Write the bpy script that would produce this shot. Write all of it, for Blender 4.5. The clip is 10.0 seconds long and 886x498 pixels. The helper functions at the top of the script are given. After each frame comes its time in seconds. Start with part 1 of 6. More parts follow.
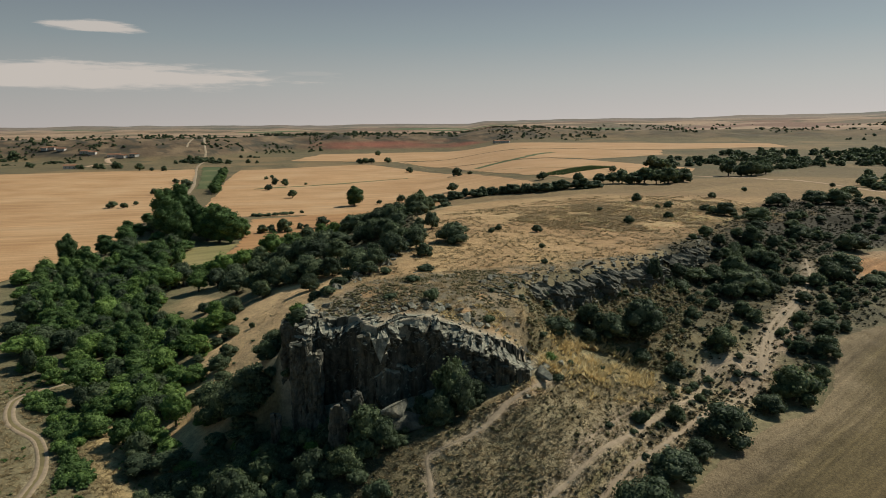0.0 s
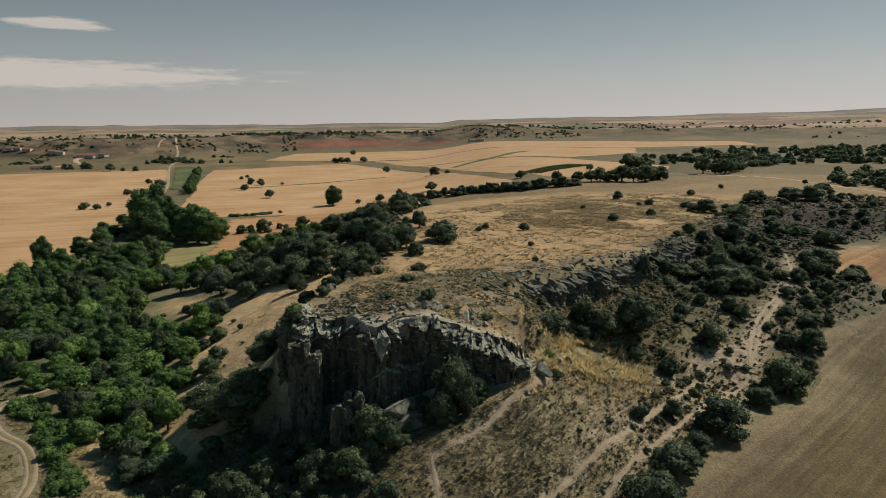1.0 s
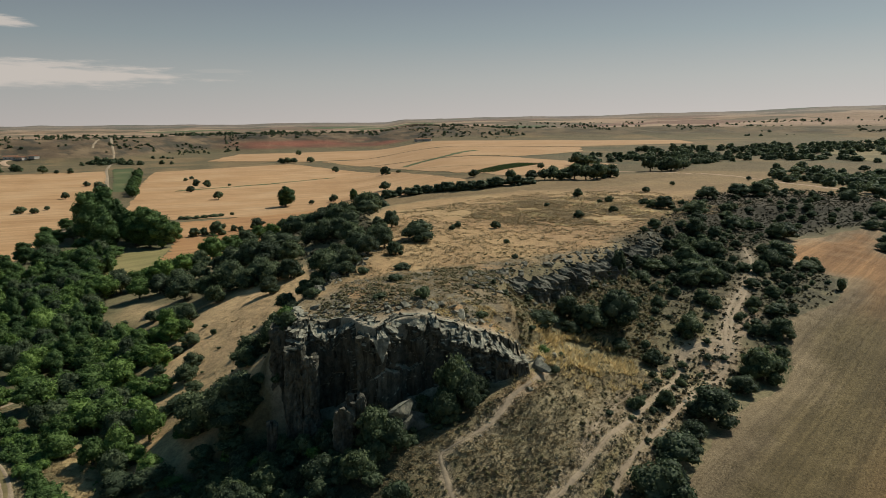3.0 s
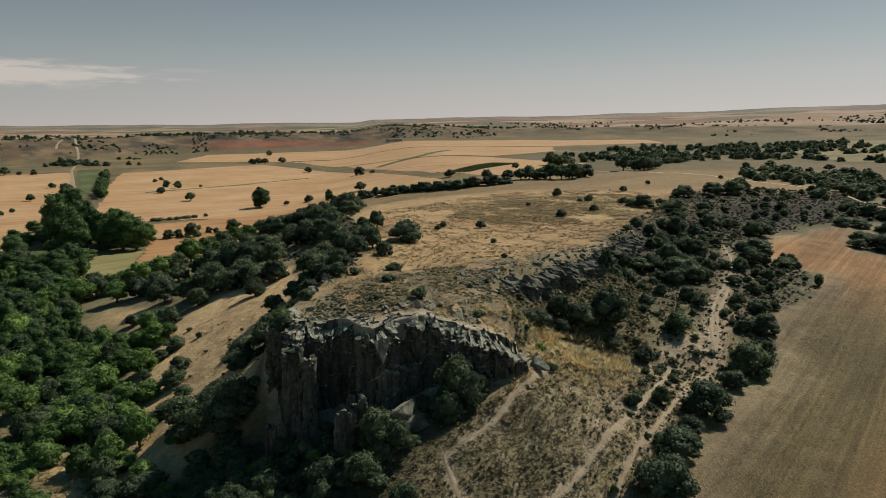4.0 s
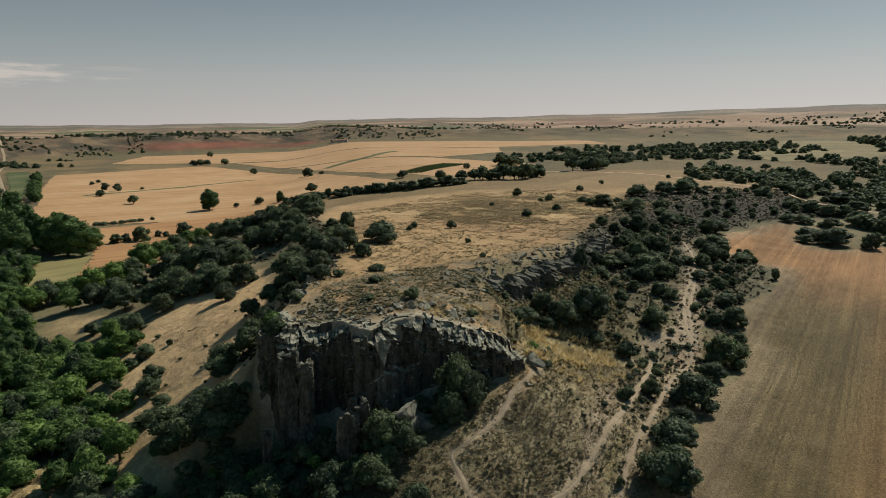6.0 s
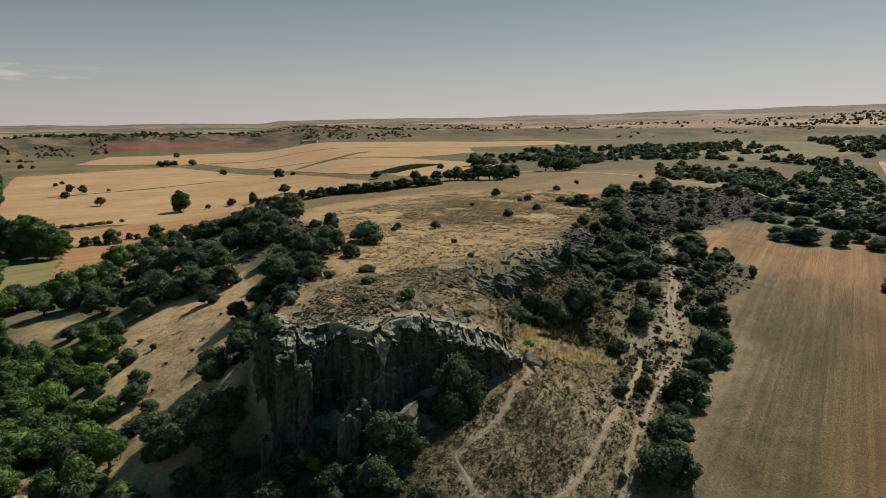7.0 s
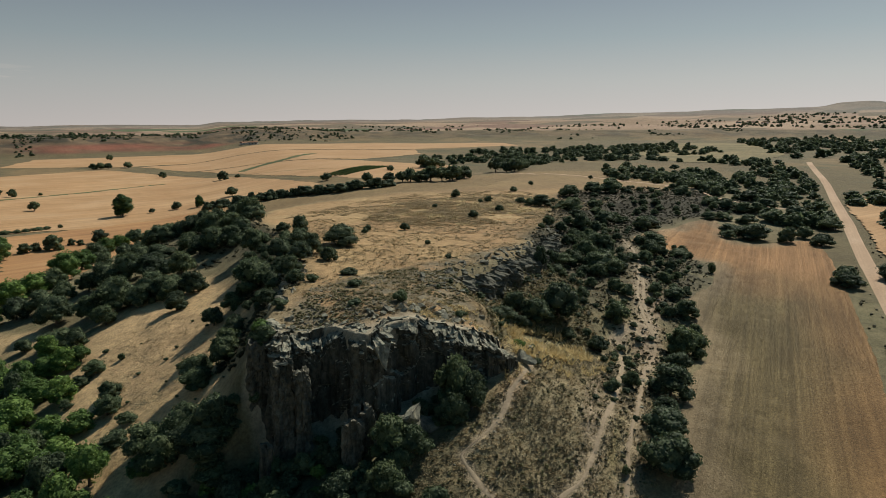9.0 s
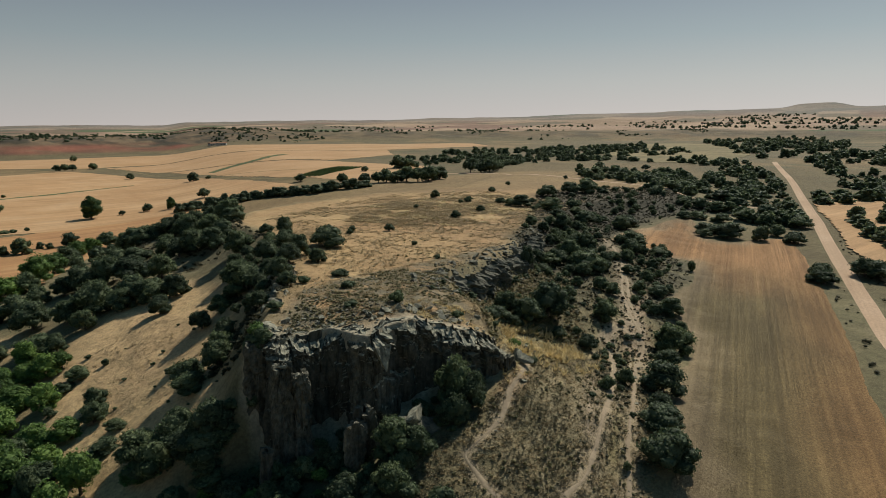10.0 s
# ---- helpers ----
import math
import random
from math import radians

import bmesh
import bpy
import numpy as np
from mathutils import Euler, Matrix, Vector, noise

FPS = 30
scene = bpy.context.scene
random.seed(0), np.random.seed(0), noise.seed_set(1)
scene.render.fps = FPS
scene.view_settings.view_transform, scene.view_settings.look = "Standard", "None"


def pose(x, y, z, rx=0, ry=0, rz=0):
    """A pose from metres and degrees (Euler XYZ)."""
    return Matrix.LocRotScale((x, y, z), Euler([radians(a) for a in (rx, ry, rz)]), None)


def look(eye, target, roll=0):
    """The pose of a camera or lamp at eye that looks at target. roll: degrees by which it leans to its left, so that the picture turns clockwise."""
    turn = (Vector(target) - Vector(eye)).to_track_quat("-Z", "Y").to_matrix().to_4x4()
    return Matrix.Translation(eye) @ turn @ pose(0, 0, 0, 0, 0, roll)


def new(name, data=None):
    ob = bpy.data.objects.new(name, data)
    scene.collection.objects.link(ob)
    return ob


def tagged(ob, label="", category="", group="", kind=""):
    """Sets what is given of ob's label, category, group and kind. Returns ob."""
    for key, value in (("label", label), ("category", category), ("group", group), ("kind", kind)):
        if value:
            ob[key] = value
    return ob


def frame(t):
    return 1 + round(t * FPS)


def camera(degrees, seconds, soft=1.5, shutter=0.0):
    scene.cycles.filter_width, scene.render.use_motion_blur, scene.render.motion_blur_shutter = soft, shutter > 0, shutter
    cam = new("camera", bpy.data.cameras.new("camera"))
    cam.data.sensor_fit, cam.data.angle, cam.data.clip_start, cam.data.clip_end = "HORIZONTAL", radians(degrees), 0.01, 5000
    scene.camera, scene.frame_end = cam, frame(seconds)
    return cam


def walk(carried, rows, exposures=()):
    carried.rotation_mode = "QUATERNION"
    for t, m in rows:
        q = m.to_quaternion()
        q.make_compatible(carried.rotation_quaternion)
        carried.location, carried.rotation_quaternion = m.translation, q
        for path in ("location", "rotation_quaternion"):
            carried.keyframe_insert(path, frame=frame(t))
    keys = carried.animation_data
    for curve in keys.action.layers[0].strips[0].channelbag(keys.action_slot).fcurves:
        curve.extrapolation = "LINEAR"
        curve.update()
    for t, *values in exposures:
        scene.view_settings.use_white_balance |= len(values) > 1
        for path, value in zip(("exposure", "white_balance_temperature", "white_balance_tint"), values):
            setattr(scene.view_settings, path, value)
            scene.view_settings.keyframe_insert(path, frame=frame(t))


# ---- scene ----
cam = camera(67.9, 10.0, 0.6)
METRES, EYE, TILT, LEAN, TURN = 40.0, 48.0, -10.7, 0.5, 0.0
ROWS = [
    (0.0, 0.0, 0.0, 0.0, 0.0, 0.0, -0.0),
    (0.5, -0.04, 0.0003, -0.0002, -0.94, -0.05, 0.22),
    (1.0, -0.0921, 0.0016, -0.0004, -2.22, -0.1, 0.53),
    (1.5, -0.1386, 0.0049, -0.0008, -3.37, -0.12, 0.78),
    (2.0, -0.1912, 0.009, -0.0011, -4.65, -0.16, 1.07),
    (2.5, -0.2375, 0.0136, -0.0009, -5.8, -0.19, 1.31),
    (4.0, -0.3884, 0.0387, 0.0005, -9.57, -0.28, 2.01),
    (4.5, -0.4345, 0.0471, 0.001, -10.74, -0.31, 2.22),
    (5.0, -0.4867, 0.0585, 0.0023, -12.07, -0.34, 2.43),
    (5.5, -0.5323, 0.0696, 0.0035, -13.24, -0.37, 2.61),
    (7.0, -0.6829, 0.1108, 0.0092, -17.2, -0.5, 3.24),
    (7.5, -0.7286, 0.1258, 0.0117, -18.4, -0.54, 3.42),
    (8.0, -0.7771, 0.1426, 0.0145, -19.7, -0.58, 3.62),
    (8.5, -0.825, 0.1607, 0.0173, -21.0, -0.63, 3.82),
    (9.0, -0.8726, 0.1801, 0.0203, -22.31, -0.68, 4.03),
    (9.5, -0.92, 0.1999, 0.0234, -23.61, -0.76, 4.25),
    (10.0, -0.967, 0.221, 0.027, -24.91, -0.82, 4.45),
]
walk(cam, [(t, pose(0, 0, EYE, TILT, LEAN, TURN) @ pose(METRES * x, METRES * y, METRES * z, 90 + pitch, roll, yaw)) for t, x, y, z, yaw, pitch, roll in ROWS],
     [(0.0, 0.04, 6450, 3.0), (10.0, 0.04, 6450, 3.0)])

# ---- world, sun, exposure ----
SUN_AZ, SUN_EL = 57.0, 45.0            # degrees clockwise from +y, degrees up
sun = new("sun", bpy.data.lights.new("sun", "SUN"))
sun.data.energy, sun.data.angle, sun.data.color = 4.1, radians(0.55), (1.0, 0.93, 0.83)
_a, _e = radians(SUN_AZ), radians(SUN_EL)
sun.matrix_world = look((math.sin(_a) * math.cos(_e) * 200, math.cos(_a) * math.cos(_e) * 200, math.sin(_e) * 200 + 20), (0, 0, 20))


def make_world():
    world = bpy.data.worlds.new("sky")
    scene.world = world
    world.use_nodes = True
    nt = world.node_tree
    nt.nodes.clear()
    N, L = nt.nodes.new, nt.links.new

    def math_node(op, a, b=None, c=None):
        n = N("ShaderNodeMath")
        n.operation = op
        for i, v in enumerate((a, b, c)):
            if v is None:
                continue
            if isinstance(v, (int, float)):
                n.inputs[i].default_value = v
            else:
                L(v, n.inputs[i])
        return n.outputs[0]

    def mix(f, a, b):
        n = N("ShaderNodeMix")
        n.data_type = "RGBA"
        for v, s in ((f, n.inputs[0]), (a, n.inputs[6]), (b, n.inputs[7])):
            if isinstance(v, (int, float)):
                s.default_value = v
            elif isinstance(v, tuple):
                s.default_value = (*v, 1)
            else:
                L(v, s)
        return n.outputs[2]

    def ramp(fac, stops):
        n = N("ShaderNodeValToRGB")
        el = n.color_ramp.elements
        while len(el) < len(stops):
            el.new(0.5)
        for e, (p, c) in zip(el, stops):
            e.position, e.color = p, (*c, 1) if len(c) == 3 else c
        L(fac, n.inputs[0])
        return n.outputs[0]

    tc = N("ShaderNodeTexCoord")
    sep = N("ShaderNodeSeparateXYZ")
    L(tc.outputs["Generated"], sep.inputs[0])
    x, y, z = sep.outputs
    sky = N("ShaderNodeTexSky")
    sky.sky_type, sky.sun_disc = "NISHITA", False
    sky.sun_elevation, sky.sun_rotation = radians(SUN_EL), radians(SUN_AZ)
    sky.dust_density, sky.air_density, sky.altitude = 2.0, 1.0, 800
    soft = N("ShaderNodeHueSaturation")
    soft.inputs["Hue"].default_value = 0.475
    soft.inputs["Saturation"].default_value = 1.35
    soft.inputs["Value"].default_value = 0.6
    L(sky.outputs[0], soft.inputs["Color"])
    # dry summer haze that pales the lowest degrees of the sky
    haze = ramp(z, [(0.0, (1, 1, 1)), (0.2, (0.9, 0.9, 0.9)), (0.5, (0.0, 0.0, 0.0))])
    hazecol = ramp(z, [(0.0, (5.15, 4.55, 4.45)), (0.06, (4.15, 4.05, 4.05)), (0.12, (2.95, 3.25, 3.5)), (0.2, (2.0, 2.2, 2.7)), (0.45, (0.9, 1.05, 1.4))])
    base = mix(haze, soft.outputs[0], hazecol)
    # thin flat clouds low over the plain
    az = math_node("ARCTAN2", x, y)
    comb = N("ShaderNodeCombineXYZ")
    L(math_node("MULTIPLY", az, 7.0), comb.inputs[0])
    L(math_node("MULTIPLY", z, 55.0), comb.inputs[1])
    noise_n = N("ShaderNodeTexNoise")
    noise_n.inputs["Scale"].default_value = 1.6
    noise_n.inputs["Detail"].default_value = 7
    noise_n.inputs["Roughness"].default_value = 0.6
    L(comb.outputs[0], noise_n.inputs["Vector"])
    wob = math_node("MULTIPLY", math_node("SUBTRACT", noise_n.outputs[0], 0.5), 1.5)
    total = None
    for ca, cz, wa, wz, amp in ((-0.60, 0.0665, 0.42, 0.021, 0.95), (-0.468, 0.1285, 0.06, 0.009, 0.9), (-0.66, 0.139, 0.05, 0.006, 0.2), (-0.19, 0.074, 0.05, 0.004, 0.15)):
        da = math_node("DIVIDE", math_node("SUBTRACT", az, ca), wa)
        dz = math_node("DIVIDE", math_node("SUBTRACT", z, cz), wz)
        d = math_node("SQRT", math_node("ADD", math_node("MULTIPLY", da, da), math_node("MULTIPLY", dz, dz)))
        m = math_node("SUBTRACT", 1.0, math_node("ADD", d, wob))
        n = N("ShaderNodeMapRange")
        n.interpolation_type = "SMOOTHSTEP"
        L(m, n.inputs[0])
        n.inputs[1].default_value, n.inputs[2].default_value, n.inputs[4].default_value = 0.0, 0.38, amp
        total = n.outputs[0] if total is None else math_node("MAXIMUM", total, n.outputs[0])
    # the sky pales towards the sun's quarter
    side = N("ShaderNodeMapRange")
    L(az, side.inputs[0])
    side.inputs[1].default_value, side.inputs[2].default_value, side.inputs[3].default_value, side.inputs[4].default_value = -0.8, 1.0, 0.8, 1.22
    lit = N("ShaderNodeVectorMath")
    lit.operation = "SCALE"
    L(base, lit.inputs[0])
    L(side.outputs[0], lit.inputs["Scale"])
    clouded = mix(total, lit.outputs[0], (5.6, 4.9, 4.6))
    bg = N("ShaderNodeBackground")
    bg.inputs[1].default_value = 0.1
    L(clouded, bg.inputs[0])
    out = N("ShaderNodeOutputWorld")
    L(bg.outputs[0], out.inputs[0])


make_world()

# ---- lie of the land ----
def lattice(ix, iy, seed):
    h = (ix.astype(np.int64) * 374761393 + iy.astype(np.int64) * 668265263 + seed * 974634777) & 0x7FFFFFFF
    h = ((h ^ (h >> 13)) * 1274126177) & 0x7FFFFFFF
    return ((h ^ (h >> 16)) & 0xFFFF) / 65535.0


def vnoise(x, y, scale=1.0, seed=0, octaves=1):
    """Smooth value noise, about -1 to 1."""
    x, y = np.asarray(x, float) / scale, np.asarray(y, float) / scale
    total, amp, norm = 0.0, 1.0, 0.0
    for o in range(octaves):
        ix, iy = np.floor(x), np.floor(y)
        fx, fy = x - ix, y - iy
        fx, fy = fx * fx * (3 - 2 * fx), fy * fy * (3 - 2 * fy)
        a, b = lattice(ix, iy, seed + o), lattice(ix + 1, iy, seed + o)
        c, d = lattice(ix, iy + 1, seed + o), lattice(ix + 1, iy + 1, seed + o)
        total = total + amp * ((a + (b - a) * fx) * (1 - fy) + (c + (d - c) * fx) * fy)
        norm, amp = norm + amp, amp * 0.55
        x, y = x * 2.03 + 17.1, y * 2.03 - 9.7
    return 2 * total / norm - 1


def smooth(a, b, x):
    t = np.clip((x - a) / (b - a), 0, 1)
    return t * t * (3 - 2 * t)


def near_edges(x, y, loop, closed=True):
    """Distance to a line of (x, y, ...), and its further values there, blended; closed loops count negative inside."""
    x, y = np.asarray(x, float), np.asarray(y, float)
    best = np.full(x.shape, 1e9)
    vals, wsum = [0.0] * (len(loop[0]) - 2), 0.0
    inside = np.zeros(x.shape, bool)
    n = len(loop)
    for i in range(n if closed else n - 1):
        a, b = loop[i], loop[(i + 1) % n]
        dx, dy = b[0] - a[0], b[1] - a[1]
        t = np.clip(((x - a[0]) * dx + (y - a[1]) * dy) / (dx * dx + dy * dy), 0, 1)
        d = np.hypot(x - a[0] - t * dx, y - a[1] - t * dy)
        best = np.minimum(best, d)
        w = 1.0 / (d * d + 0.5) ** 1.5
        wsum = wsum + w
        for k in range(len(vals)):
            vals[k] = vals[k] + w * (a[k + 2] + t * (b[k + 2] - a[k + 2]))
        if closed and dy:
            cross = ((a[1] > y) != (b[1] > y)) & (x < dx * (y - a[1]) / dy + a[0])
            inside ^= cross
    if closed:
        best = np.where(inside, -best, best)
    return (best, *[v / wsum for v in vals])


# the hill's upper edge: x, y, height, reach of the slope below it
HILL = [(-23, 104, 19.0, 48), (-19.5, 114, 19.6, 62), (-16, 124, 19, 76), (-11, 150, 19.5, 100), (-8, 175, 19.5, 112), (-9, 200, 18.6, 116), (-11, 222, 17.4, 120),
        (-8, 248, 15.6, 112), (2, 272, 15, 92), (22, 284, 16, 60), (60, 292, 17, 42), (120, 322, 15.5, 50), (190, 405, 13, 60), (262, 420, 12, 90), (240, 300, 12, 60),
        (200, 245, 12.4, 60), (137, 236, 14.6, 46), (96, 204, 16, 60), (83, 190, 16.5, 60), (61, 168, 16.5, 60), (46, 150, 17, 62), (33, 138, 17.5, 72),
        (20, 130, 18.4, 84), (12, 118, 18.8, 84), (13, 106, 17.4, 60), (12.4, 97.4, 13.8, 8), (9, 95.4, 15.6, 3), (5, 94.8, 16.9, 2.5), (1.4, 95.6, 17.9, 2.5), (-3, 96.4, 19.3, 2.5), (-7, 95.8, 18.8, 2.5), (-10.2, 93.9, 18.2, 2.5), (-12.2, 95.4, 18.5, 2.5), (-14.2, 100, 18.4, 2.5), (-18, 101, 17.6, 2.5), (-22, 101, 18.0, 2.5)]
# the rubble foot below the cliff
FOOT = [(16, 99, 11.8, 62), (12, 89, 10.5, 62), (2, 84, 7.8, 62), (-6, 81, 5.6, 50), (-12, 82, 4.6, 36), (-18, 90, 2.2, 28), (-20, 100, 4, 22), (0, 104, 10, 20)]


def bearing(x, y):
    return np.arctan2(x, y)


def plain(x, y):
    r, th = np.hypot(x, y), bearing(x, y)
    right = 0.5 + 0.047 * np.clip(y - 90, -40, 100) + 5.0 * smooth(210, 430, y)
    z = -8.0 + (right + 8.0) * smooth(-70, 90, x - 0.05 * y)
    z = z + 0.8 * vnoise(x, y, 90, 3, 2) * smooth(150, 400, r)
    # the scarp across the valley and the tableland behind it
    start = 1170 + 250 * smooth(-0.38, -0.2, th) + 60 * smooth(0.05, 0.2, th) + 230 * smooth(-0.42, -0.62, th) + 60 * vnoise(th * 40, 0 * th, 3.0, 5, 3)
    high = 27 - 13 * smooth(0.06, 0.24, th) + 3.5 * vnoise(x, y, 160, 8, 3)
    z = z + (high + (15 - 5 * smooth(0.06, 0.24, th)) * (0.45 - np.abs(vnoise(x + 0.3 * y, y * 0.6, 100, 9, 5))) * smooth(-60, 120, r - start) * smooth(700, 250, r - start)) * smooth(0, 240, r - start)
    z = z + (34 + 66 * smooth(0.2, 1.05, th) + 9 * vnoise(th * 100, r / 300, 6, 12, 3)) * smooth(1700, 4800, r) ** 1.3
    z = z + 16 * smooth(0.06, 0.24, th) * smooth(1500, 3200, r)
    butte = np.exp(-((th - 0.945) / 0.035) ** 4) * smooth(4100, 4500, r)
    return z + 26 * butte


def fall(u):
    u = np.clip(u, 0, 1)
    return 0.35 * smooth(-0.1, 0.18, u) / smooth(-0.1, 0.18, 1.0) + 0.65 * (1 - (1 - u) ** 1.5) - 0.35 * float(smooth(-0.1, 0.18, 0.0)) * (1 - u)


def height(x, y):
    x, y = np.asarray(x, float), np.asarray(y, float)
    z = plain(x, y)
    near = (np.hypot(x, y) < 640)
    if not near.any():
        return z
    shape = z.shape
    xf, yf, zf = x[near], y[near], z[near]
    wob = 1.6 * vnoise(xf, yf, 9, 21, 2)
    d, top, reach = near_edges(xf, yf, HILL)
    inner = smooth(0, 60, -d)
    top = top + 0.5 * vnoise(xf, yf, 22, 31, 3) + 0.9 * inner
    h1 = top + (zf - top) * fall(np.maximum(d + wob * smooth(4, 20, reach), 0) / reach)
    d2, top2, reach2 = near_edges(xf, yf, FOOT)
    h2 = top2 + (zf - top2) * (1 - (1 - np.clip(d2 / reach2, 0, 1)) ** 1.7)
    out = np.maximum(np.maximum(h1, h2), zf)
    slope = smooth(-3, 4, d) * smooth(75, 30, d)
    out = out + slope * (0.35 * vnoise(xf, yf, 5, 41, 3)) + 0.10 * vnoise(xf, yf, 1.7, 51, 2) * smooth(90, 40, d)
    out = out + 1.5 * smooth(0.5, 8, -d) * np.exp(-((xf + 4) / 17) ** 2 - ((yf - 106) / 16) ** 2)
    # the meadow's shoulder, and the dip beside the crag's foot
    out = out + 1.4 * np.exp(-((xf + 50) / 15) ** 2 - ((yf - 166) / 26) ** 2) - 1.6 * np.exp(-((xf + 42) / 11) ** 2 - ((yf - 101) / 12) ** 2)
    out = out + 3.6 * np.exp(-((xf + 31) / 16) ** 2 - ((yf - 281) / 20) ** 2) + 2.0 * np.exp(-((xf - 35) / 8) ** 2 - ((yf - 118) / 8) ** 2)
    z = z.copy()
    z[near] = out
    return z.reshape(shape)


# ---- materials ----
def material(name, build, rough=0.85, bump=None):
    """A node material; build(node, link, nodes) gives the base colour's socket, or a pair with a height socket."""
    m = bpy.data.materials.new(name)
    m.use_nodes = True
    nt = m.node_tree
    bsdf = nt.nodes["Principled BSDF"]
    bsdf.inputs["Roughness"].default_value = rough
    bsdf.inputs["Specular IOR Level"].default_value = 0.25
    out = build(nt)
    colour, h = out if isinstance(out, tuple) else (out, None)
    nt.links.new(colour, bsdf.inputs["Base Color"])
    if h is not None and bump:
        b = nt.nodes.new("ShaderNodeBump")
        b.inputs["Strength"].default_value, b.inputs["Distance"].default_value = bump
        nt.links.new(h, b.inputs["Height"])
        nt.links.new(b.outputs[0], bsdf.inputs["Normal"])
    return m


def n_noise(nt, scale, detail=5.0, rough=0.6, vec=None, stretch=None):
    n = nt.nodes.new("ShaderNodeTexNoise")
    n.inputs["Scale"].default_value, n.inputs["Detail"].default_value, n.inputs["Roughness"].default_value = scale, detail, rough
    if vec is None:
        vec = nt.nodes.new("ShaderNodeNewGeometry").outputs["Position"]
    if stretch:
        for key, value in (("Rotation", (0, 0, radians(stretch[3]))), ("Scale", stretch[:3])):
            mp = nt.nodes.new("ShaderNodeMapping")
            mp.inputs[key].default_value = value
            nt.links.new(vec, mp.inputs[0])
            vec = mp.outputs[0]
    nt.links.new(vec, n.inputs["Vector"])
    return n.outputs["Fac"]


def n_ramp(nt, fac, stops):
    n = nt.nodes.new("ShaderNodeValToRGB")
    el = n.color_ramp.elements
    while len(el) < len(stops):
        el.new(0.5)
    for e, (p, c) in zip(el, stops):
        e.position = p
        e.color = (c, c, c, 1) if isinstance(c, (int, float)) else (*c, 1)
    nt.links.new(fac, n.inputs[0])
    return n.outputs[0]


def n_mix(nt, fac, a, b, mode="MIX"):
    n = nt.nodes.new("ShaderNodeMix")
    n.data_type, n.blend_type = "RGBA", mode
    for v, s in ((fac, n.inputs[0]), (a, n.inputs[6]), (b, n.inputs[7])):
        if isinstance(v, (int, float)):
            s.default_value = v
        elif isinstance(v, tuple):
            s.default_value = (*v, 1)
        else:
            nt.links.new(v, s)
    return n.outputs[2]


def n_random(nt):
    return nt.nodes.new("ShaderNodeObjectInfo").outputs["Random"]


def n_island(nt):
    return nt.nodes.new("ShaderNodeNewGeometry").outputs["Random Per Island"]


def ground_build(nt):
    at = nt.nodes.new("ShaderNodeAttribute")
    at.attribute_name = "soil"
    fine, mid, big = n_noise(nt, 2.2, 6, 0.7), n_noise(nt, 0.45, 5, 0.65), n_noise(nt, 0.03, 4)
    c = n_mix(nt, 1.0, at.outputs["Color"], n_ramp(nt, fine, [(0.3, 0.58), (0.5, 1.0), (0.72, 1.36)]), "MULTIPLY")
    c = n_mix(nt, 1.0, c, n_ramp(nt, mid, [(0.3, 0.74), (0.5, 1.0), (0.7, 1.2)]), "MULTIPLY")
    c = n_mix(nt, 1.0, c, n_ramp(nt, big, [(0.35, (0.9, 0.88, 0.86)), (0.65, (1.1, 1.1, 1.06))]), "MULTIPLY")
    return c, n_mix(nt, 0.35, fine, mid)


GROUND = material("dry_ground", ground_build, 0.95, (0.9, 0.35))


def field_mat(name, colours, angle, rows=0.0, contrast=0.12, bump=(0.3, 0.1), streak=0.25):
    """Stubble, straw or tilled earth, with the machine's lines along an angle (degrees from +x)."""
    def build(nt):
        big = n_noise(nt, 0.018, 5, 0.6)
        lines = n_noise(nt, 1.0, 3, 0.5, stretch=(0.012, streak, 0.1, -angle))
        fine = n_noise(nt, 1.6, 5, 0.7)
        c = n_ramp(nt, big, [(0.32, colours[0]), (0.5, colours[1]), (0.68, colours[2])])
        c = n_mix(nt, 1.0, c, n_ramp(nt, lines, [(0.3, 1 - contrast), (0.7, 1 + contrast)]), "MULTIPLY")
        c = n_mix(nt, 1.0, c, n_ramp(nt, fine, [(0.3, 0.8), (0.7, 1.18)]), "MULTIPLY")
        h = fine
        if rows:
            w = nt.nodes.new("ShaderNodeTexWave")
            w.inputs["Scale"].default_value, w.inputs["Distortion"].default_value = rows, 1.4
            w.inputs["Detail"].default_value, w.inputs["Detail Scale"].default_value = 2, 0.6
            mp = nt.nodes.new("ShaderNodeMapping")
            mp.inputs["Rotation"].default_value = (0, 0, radians(90 - angle))
            nt.links.new(nt.nodes.new("ShaderNodeNewGeometry").outputs["Position"], mp.inputs[0])
            nt.links.new(mp.outputs[0], w.inputs[0])
            c = n_mix(nt, 1.0, c, n_ramp(nt, w.outputs["Fac"], [(0.1, 0.86), (0.9, 1.1)]), "MULTIPLY")
            h = n_mix(nt, 0.5, fine, w.outputs["Fac"])
        return c, h
    return material(name, build, 0.95, bump)


